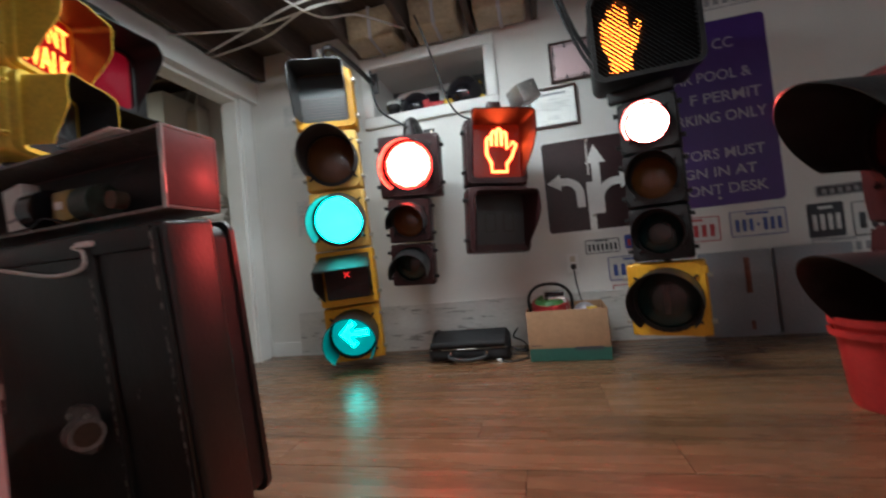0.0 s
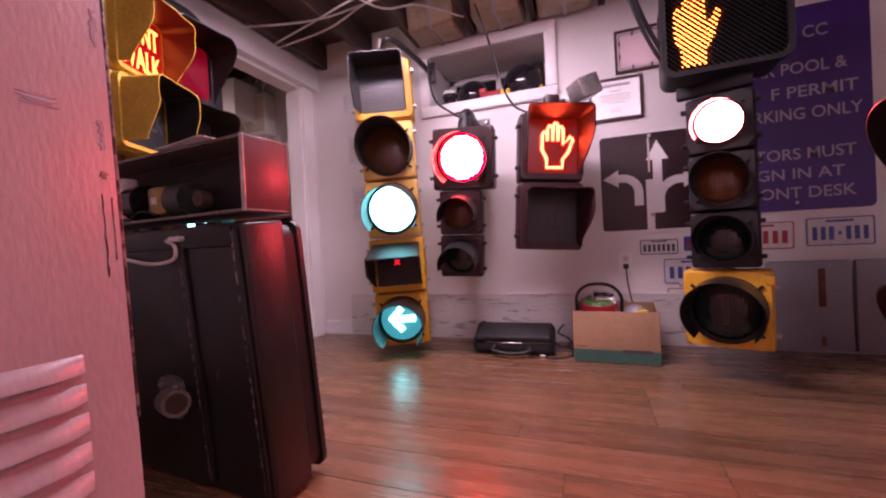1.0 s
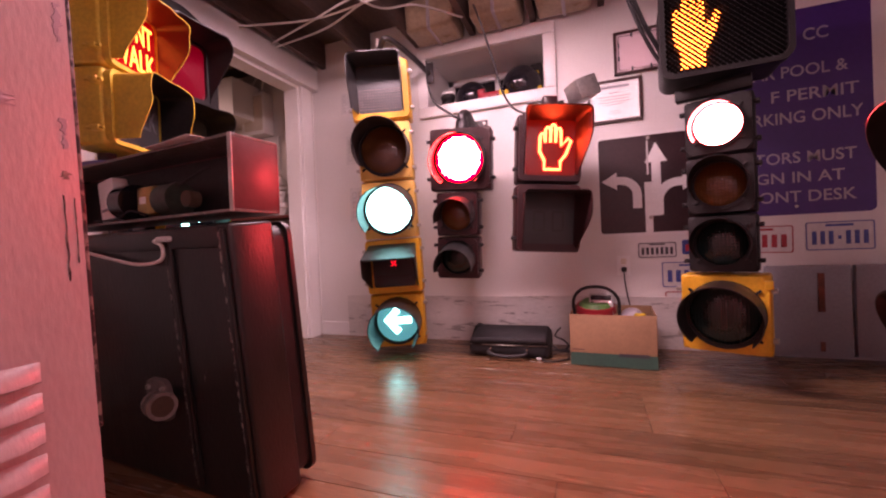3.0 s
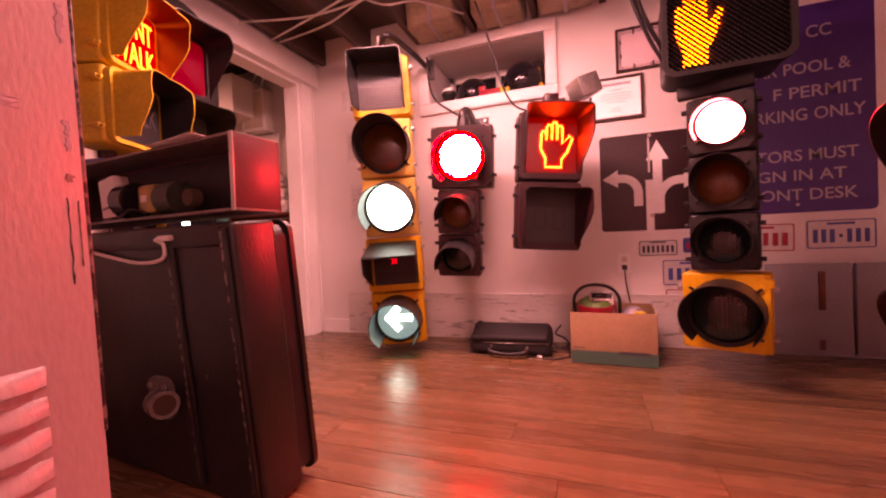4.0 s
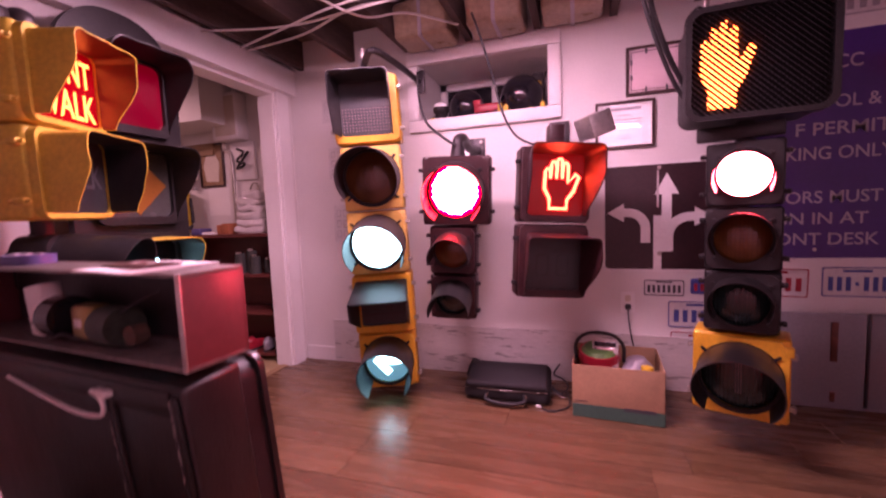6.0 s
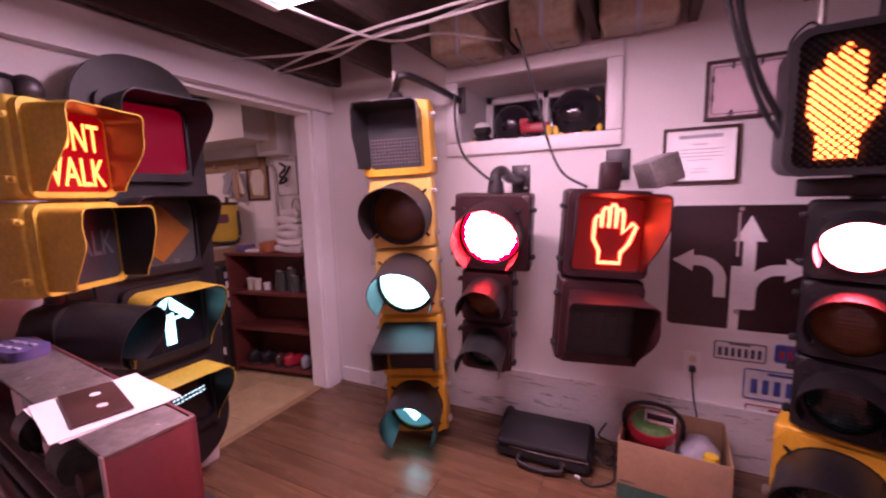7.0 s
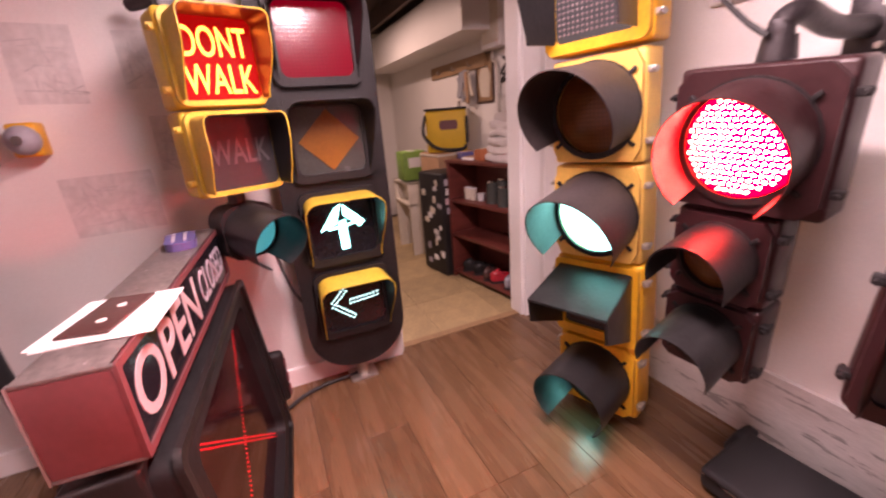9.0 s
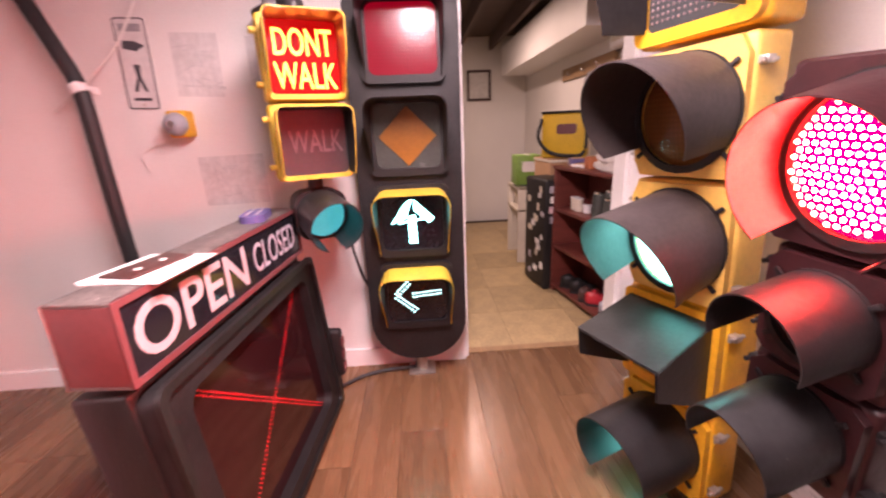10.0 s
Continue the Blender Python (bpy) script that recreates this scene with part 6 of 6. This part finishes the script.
part("pipe", sweep([(-1.66, 0.16, 2.05), (-1.66, 0.20, 1.85), (-1.64, 0.30, 1.62), (-1.63, 0.36, 1.45), (-1.62, 0.375, 1.15), (-1.62, 0.385, 0.75), (-1.63, 0.40, 0.35), (-1.66, 0.41, 0.0)], 0.030, 14), "rubber", s)
part("clamp", cyl((-1.632, 0.349, 1.475), (-1.629, 0.364, 1.44), 0.035, seg=18), "trim", s)
part("clamp_strap", box((-1.69, 0.35, 1.46), (0.10, 0.02, 0.03), 0.003), "trim", s)
pen = random.Random(17)
for y0, y1, z0, z1, tl in ((0.70, 0.90, 1.42, 1.68, 2), (0.72, 1.02, 0.93, 1.16, -1), (1.02, 1.20, 1.46, 1.66, 0), (1.06, 1.22, 1.15, 1.36, 1)):
    s = thing("sketch_sheet", "faint grey printed sheet pinned to the white wall", "poster", pose(X0 - 0.001, (y0 + y1) / 2, (z0 + z1) / 2, 0, tl, 90), "printed sheets")
    part("sheet", box((0, -0.002, 0), (y1 - y0, 0.002, z1 - z0)), "oldpaper", s)
    for k in range(22):
        part("pencil_stroke", box((pen.uniform(-0.36, 0.36) * (y1 - y0), -0.0032 - 0.00004 * k, pen.uniform(-0.38, 0.30) * (z1 - z0)), (pen.uniform(0.02, 0.09), 0.0006, pen.uniform(0.0012, 0.005)), rot=pose(0, 0, 0, 0, pen.choice((0, 0, 90, 90, 35, -30, 60)) + pen.uniform(-8, 8), 0)), "faintprint", s)
for x, z, w, h in ((-1.36, 1.42, 0.17, 0.22), (-1.34, 1.0, 0.18, 0.26), (-1.40, 1.78, 0.15, 0.16)):
    s = thing("sketch_sheet", "faint grey building drawing pinned to the white wall", "poster", pose(x, Y1 + 0.001, z, 0, 1, 0), "printed sheets")
    part("sheet", box((0, -0.002, 0), (w, 0.002, h)), "platewhite", s)
    for i in range(3):
        for j in range(3):
            part("print_window", ring(rrect(w * 0.2, h * 0.2, 0.004, 1), rrect(w * 0.14, h * 0.14, 0.003, 1), -0.0042, -0.003, ((i - 1) * w * 0.28, (j - 1) * h * 0.28)), "faintprint", s)
s = thing("white_wire", "thin white wire hanging across the wall", "cable")
part("wire", sweep([(-1.70, 0.18, 1.38), (-1.69, 0.36, 1.50), (-1.69, 0.50, 1.62), (-1.69, 0.60, 1.76), (-1.69, 0.66, 1.88)], 0.006, 6), "whitecable", s)


s = thing("floor_cable", "black power cable running over the floor along the wall", "cable")
part("cable", sweep([(-1.48, 1.24, 0.010), (-1.55, 1.32, 0.010), (-1.61, 1.40, 0.010), (-1.645, 1.50, 0.010), (-1.655, 1.60, 0.010), (-1.66, 1.69, 0.012)], 0.010, 8), "rubber", s)


# ---- far room ----
def bookcase():
    m = pose(-1.885, 2.835, 0.0, 0, 0, 9.5)
    s = thing("bookcase", "low dark mahogany bookcase with cluttered open shelves", "bookcase", m)
    w, d, h, t = 0.74, 0.28, 0.93, 0.022
    part("side", box((-t / 2, d / 2, h / 2), (t, d, h), 0.002), "bookcase", s)
    part("side", box((-w + t / 2, d / 2, h / 2), (t, d, h), 0.002), "bookcase", s)
    part("top", box((-w / 2, d / 2, h + 0.011), (w + 0.02, d + 0.01, 0.022), 0.003), "bookcase", s)
    for z in (0.05, 0.36, 0.64):
        part("shelf", box((-w / 2, d / 2, z), (w - 2 * t, d - 0.01, t), 0.001), "bookcase", s)
    part("back", box((-w / 2, d - 0.006, h / 2), (w - 2 * t, 0.008, h - 0.01)), "bookcase", s)
    for i, (x, y, r, hh, mm) in enumerate(((-0.61, 0.10, 0.030, 0.085, "cream"), (-0.54, 0.09, 0.030, 0.085, "cream"), (-0.47, 0.11, 0.028, 0.050, "platewhite"))):
        k = thing("cup", "small cream cup on a bookcase shelf", "cup", m @ pose(x, y, 0.651), "cups")
        part("body", cyl((0, 0, 0), (0, 0, hh), r * 0.85, r, seg=16), mm, k)
        part("rim", cyl((0, 0, hh), (0, 0, hh + 0.004), r * 1.04, seg=16), "signwhite", k)
    for x, y, r, hh in ((-0.33, 0.10, 0.042, 0.15), (-0.25, 0.13, 0.042, 0.17), (-0.19, 0.08, 0.040, 0.13), (-0.11, 0.12, 0.038, 0.10)):
        k = thing("glass_jar", "dark glass jar with a metal lid on a bookcase shelf", "jar", m @ pose(x, y, 0.651), "glass jars")
        part("body", cyl((0, 0, 0), (0, 0, hh), r, r * 0.9, seg=18), "smoke_lens", k)
        part("lid", cyl((0, 0, hh), (0, 0, hh + 0.014), r * 0.75, seg=18), "chrome", k, "shiny metal lid")
    for i, (x, y, turn, mm) in enumerate(((-0.60, 0.12, 70, "black"), (-0.49, 0.13, 80, "black"), (-0.37, 0.11, 100, "brownplate"), (-0.27, 0.12, 75, "redplastic"), (-0.14, 0.12, 95, "steelgrey"))):
        k = thing("shoe", {"black": "worn black shoe on a bookcase shelf", "brownplate": "dark brown shoe on a bookcase shelf", "redplastic": "red shoe on a bookcase shelf", "steelgrey": "grey shoe on a bookcase shelf"}[mm], "shoe", m @ pose(x, y, 0.061, 0, 0, turn), "shoes")
        bm = ball((0, 0, 0.030), 0.045, seg=18, scale=(2.2, 0.85, 0.9))
        for v in bm.verts:
            v.co.z = max(0.012, v.co.z + (0.035 if v.co.x < -0.02 and v.co.z > 0.03 else 0))
        part("upper", bm, mm, k)
        part("sole", slab([(p * 2.25 * 0.045, q * 0.9 * 0.045) for p, q in circle(1.0, 20)], 0, 0.012), "rubber", k, m=pose(0, 0, 0.012, -90, 0, 0))
    top = h + 0.022
    tw = thing("towel_pile", "crumpled pile of pale grey towels on a bookcase", "towels", m @ pose(-0.20, 0.14, top))
    for i in range(6):
        bm = box((0.02 * (i % 2) - 0.006 * i, 0, 0.032 + i * 0.050), (0.25 - 0.022 * i, 0.22 - 0.02 * i, 0.06), 0.022, seg=3)
        bmesh.ops.subdivide_edges(bm, edges=bm.edges, cuts=2, use_grid_fill=True)
        for v in bm.verts:
            v.co += 0.026 * noise.noise_vector(v.co * 12 + Vector((i * 3.0, 0, 0)))
            v.co.z = max(0.0, v.co.z)
        part("towel", bm, "towel", tw)
    for i, (x, mm, sx, hh) in enumerate(((-0.39, "terracotta", 0.07, 0.08), (-0.46, "terracotta", 0.06, 0.07), (-0.55, "paper", 0.10, 0.02), (-0.66, "violet", 0.10, 0.05))):
        k = thing("small_box", "small box among clutter on a bookcase", "box", m @ pose(x, 0.10 + 0.03 * (i % 2), top, 0, 0, 15 * (i % 3) - 15), "boxes on the bookcase")
        part("carton", box((0, 0, hh / 2), (sx, 0.10, hh), 0.004), mm, k)
        part("flap", box((0, 0, hh + 0.001), (sx * 0.9, 0.09, 0.002)), "card", k)


bookcase()


def sticker_case():
    s = thing("speaker_case", "black upright case covered in pale stickers", "case", pose(-2.80, 2.80, 0.0, 0, 0, 10))
    part("body", box((0, 0, 0.43), (0.34, 0.36, 0.84), 0.02, seg=3), "black", s)
    part("base", box((0, 0, 0.006), (0.30, 0.32, 0.012), 0.002), "black", s)
    st = random.Random(3)
    for i in range(4):
        part("sticker", box((0.171, -0.07, 0.78 - i * 0.075), (0.002, 0.16 - 0.02 * (i % 2), 0.05), 0.0005), ("signgrey", "paper", "pinkpaper", "signgrey")[i], s)
    for i in range(16):
        part("sticker", box((st.uniform(-0.13, 0.13), -0.181, 0.10 + i * 0.045), (st.uniform(0.03, 0.07), 0.002, st.uniform(0.03, 0.06)), 0.0005, pose(0, 0, 0, 0, st.uniform(-15, 15), 0)), st.choice(("signgrey", "paper", "cream", "platewhite")), s)
    b = thing("cool_bag", "yellow insulated bag with a black strap and a red badge", "bag", pose(-3.02, 2.93, 0.975, 0, 0, 62))
    part("body", box((0, 0, 0.17), (0.34, 0.20, 0.34), 0.02, seg=3), "bagyellow", b)
    part("lid", box((0, 0, 0.345), (0.35, 0.21, 0.02), 0.006), "black", b)
    part("badge", slab(rrect(0.15, 0.075, 0.02), -0.105, -0.101, (0.02, 0.22)), "signred", b, "red badge")
    part("strap", sweep([(-0.17, -0.09, 0.30), (-0.19, -0.13, 0.16), (-0.10, -0.14, 0.05), (0.05, -0.14, 0.02), (0.16, -0.12, 0.05), (0.17, -0.09, 0.28)], 0.014, 8), "rubber", b)
    t = thing("storage_crate", "pale carton stack under a yellow bag", "crate", pose(-3.08, 2.93, 0.0, 0, 0, 5))
    part("crate", box((0, 0, 0.49), (0.34, 0.34, 0.965), 0.008), "card", t)
    part("crate_lid", box((0, 0, 0.955), (0.35, 0.35, 0.02), 0.004), "cream", t)
    for i, (x, z, mm, lab) in enumerate(((-3.42, 0.72, "green", "green and white pack on a low shelf"), (-3.52, 0.70, "plateblue", "blue carton on a low shelf"), (-3.60, 0.5, "cream", "pale carton on a low shelf"))):
        g = thing("carton", lab, "carton", pose(x, 2.72 + 0.05 * i, z, 0, 0, 12 * i), "far cartons")
        part("body", box((0, 0, 0.13), (0.20, 0.22, 0.26), 0.006), mm, g)
        part("tape", box((0, 0, 0.2605), (0.19, 0.03, 0.002)), "paper", g)
        part("print", box((0.1015, 0, 0.16), (0.002, 0.12, 0.09)), "signwhite", g)
    sh = thing("low_shelf", "pale low shelf in the far room", "shelf", pose(-3.5, 2.8, 0.0))
    part("board", box((0, 0, 0.69), (0.42, 0.36, 0.02), 0.003), "cream", sh)
    part("board", box((0, 0, 0.49), (0.42, 0.36, 0.02), 0.003), "cream", sh)
    for x in (-0.2, 0.2):
        part("upright", box((x, 0, 0.35), (0.02, 0.36, 0.70), 0.002), "cream", sh)


sticker_case()
s = thing("wood_rail", "raw wood rail screwed to the far room wall", "rail", pose(-3.18, FY1 - 0.012, 1.652))
part("rail", box((0, 0, 0), (1.04, 0.022, 0.10), 0.003), "wood", s)
for x in (-0.3, 0.0, 0.3):
    part("hook", sweep([(x, -0.011, -0.01), (x, -0.04, -0.02), (x, -0.045, 0.01)], 0.004, 6), "zinc", s)
s = thing("framed_photo", "small brown framed photo on the far room wall", "picture", pose(-2.70, FY1, 1.52))
part("frame", ring(rrect(0.26, 0.36, 0.004, 1), rrect(0.23, 0.33, 0.003, 1), -0.014, 0.0), "frame", s)
part("print", slab(rrect(0.235, 0.335, 0.003, 1), -0.007, -0.002), "wood", s)
part("pale_shape", slab([(-0.07, -0.13), (0.06, -0.14), (0.08, 0.02), (0.03, 0.11), (-0.04, 0.12), (-0.09, 0.0)], -0.0085, -0.0065), "cream", s)
s = thing("hanging_bundle", "bundle of pale rags and tags hanging from a wood rail", "bundle", pose(-2.96, FY1 - 0.03, 1.60))
cr = random.Random(8)
for i in range(7):
    bm = box((-0.09 + i * 0.03, -0.02 - 0.006 * (i % 3), -0.10 - 0.03 * (i % 2)), (0.05, 0.012, 0.20 + 0.05 * cr.random()), 0.005, pose(0, 0, 0, 0, cr.uniform(-22, 22), 0), seg=1)
    part("rag", bm, cr.choice(("towel", "steelgrey", "cream", "card")), s)
part("tag", box((-0.07, -0.045, -0.25), (0.045, 0.004, 0.055), 0.001), "brownplate", s)
s = thing("paper_sheet", "blank white sheet taped to the far room wall", "paper", pose(-2.66, FY1, 1.24, 0, 1, 0))
part("sheet", box((0, -0.002, 0), (0.22, 0.002, 0.28)), "paper", s)
for x in (-0.09, 0.09):
    part("tape", box((x, -0.0036, 0.135), (0.03, 0.0008, 0.02)), "cream", s)
s = thing("electrical_box", "white electrical box with conduit and cables on the far room wall", "electrical box", pose(-2.42, FY1, 1.87))
part("case", box((0, -0.06, 0), (0.25, 0.12, 0.36), 0.010), "trim", s)
part("door", box((0.01, -0.123, 0.0), (0.20, 0.006, 0.30), 0.002), "cream", s)
part("switch", box((-0.03, -0.131, 0.07), (0.02, 0.012, 0.06), 0.002), "black", s)
part("side_box", box((-0.20, -0.035, 0.03), (0.10, 0.07, 0.20), 0.006), "trim", s)
part("lower_board", box((0.06, -0.010, -0.34), (0.24, 0.02, 0.30), 0.003), "trim", s)
part("cable_knot", sweep([(0.02, -0.03, -0.24), (0.10, -0.05, -0.28), (0.03, -0.05, -0.34), (0.11, -0.05, -0.37), (0.02, -0.045, -0.40), (0.08, -0.04, -0.33), (0.13, -0.03, -0.27)], 0.010, 8), "rubber", s)
part("conduit", sweep([(-0.10, -0.04, -0.17), (-0.10, -0.04, -0.24), (-0.045, -0.03, -0.30), (-0.04, -0.03, -0.60), (-0.04, -0.03, -0.92)], 0.013, 10), "zinc", s)
for k in range(2):
    part("cable", sweep([(-0.05 + 0.10 * k, -0.06, 0.17), (-0.07 + 0.13 * k, -0.06, 0.25), (-0.02 + 0.10 * k, -0.05, 0.33), (0.02 + 0.10 * k, -0.05, 0.40)], 0.011, 8), "whitecable", s)
part("ring_holder", sweep([(0.17 + 0.05 * math.cos(a), -0.03, -0.60 + 0.08 * math.sin(a)) for a in (k * math.tau / 12 for k in range(12))], 0.006, 6, steps=1, close=True), "zinc", s)
s = thing("wall_picture", "small dark framed picture on the far wall", "picture", pose(FX, 2.55, 1.72, 0, 0, 90))
part("frame", ring(rrect(0.30, 0.36, 0.005, 1), rrect(0.24, 0.30, 0.004, 1), -0.02, 0.0), "frame", s)
part("sheet", slab(rrect(0.245, 0.305, 0.004, 1), -0.008, -0.003), "oldpaper", s)

# ---- floor boards, last ----
sub = shell("floor", [span(X0 - 0.06, X1, Y0, Y1, -0.06, -0.004)], "seam")
widths, PW, PL = random.Random(21), 0.186, 1.21
shared = {}
y = Y0
while y < Y1 - 0.01:
    w = min(PW, Y1 - y)
    x = X0 - 0.02 - widths.uniform(0.0, 0.8)
    while x < X1:
        a, b = max(x, X0 - 0.03), min(x + PL, X1)
        if b - a > 0.03:
            key = (round(b - a, 3), round(w, 3))
            if key not in shared:
                bm = box((0, 0, -0.002), (b - a - 0.0014, w - 0.0014, 0.004), 0.0009, seg=1)
                me = bpy.data.meshes.new("plank")
                bm.to_mesh(me)
                bm.free()
                me.materials.append(M["plank"])
                shared[key] = me
            ob = new("plank", shared[key])
            ob.parent = sub
            ob.location = ((a + b) / 2, y + w / 2, 0.0)
        x += PL
    y += PW

# ---- far room tiles ----
tile = bmesh.new()
box((0, 0, 0.001), (0.446, 0.446, 0.004), 0.0012, bm=tile, seg=1)
tile_mesh = bpy.data.meshes.new("tile")
tile.to_mesh(tile_mesh)
tile.free()
tile_mesh.materials.append(M["vinyl"])
for i in range(7):
    for j in range(5):
        ob = new("tile", tile_mesh)
        ob.parent = far_floor
        ob.location = (X0 - 0.312 - 0.45 * i, FY0 + 0.225 + 0.448 * j, -0.002)
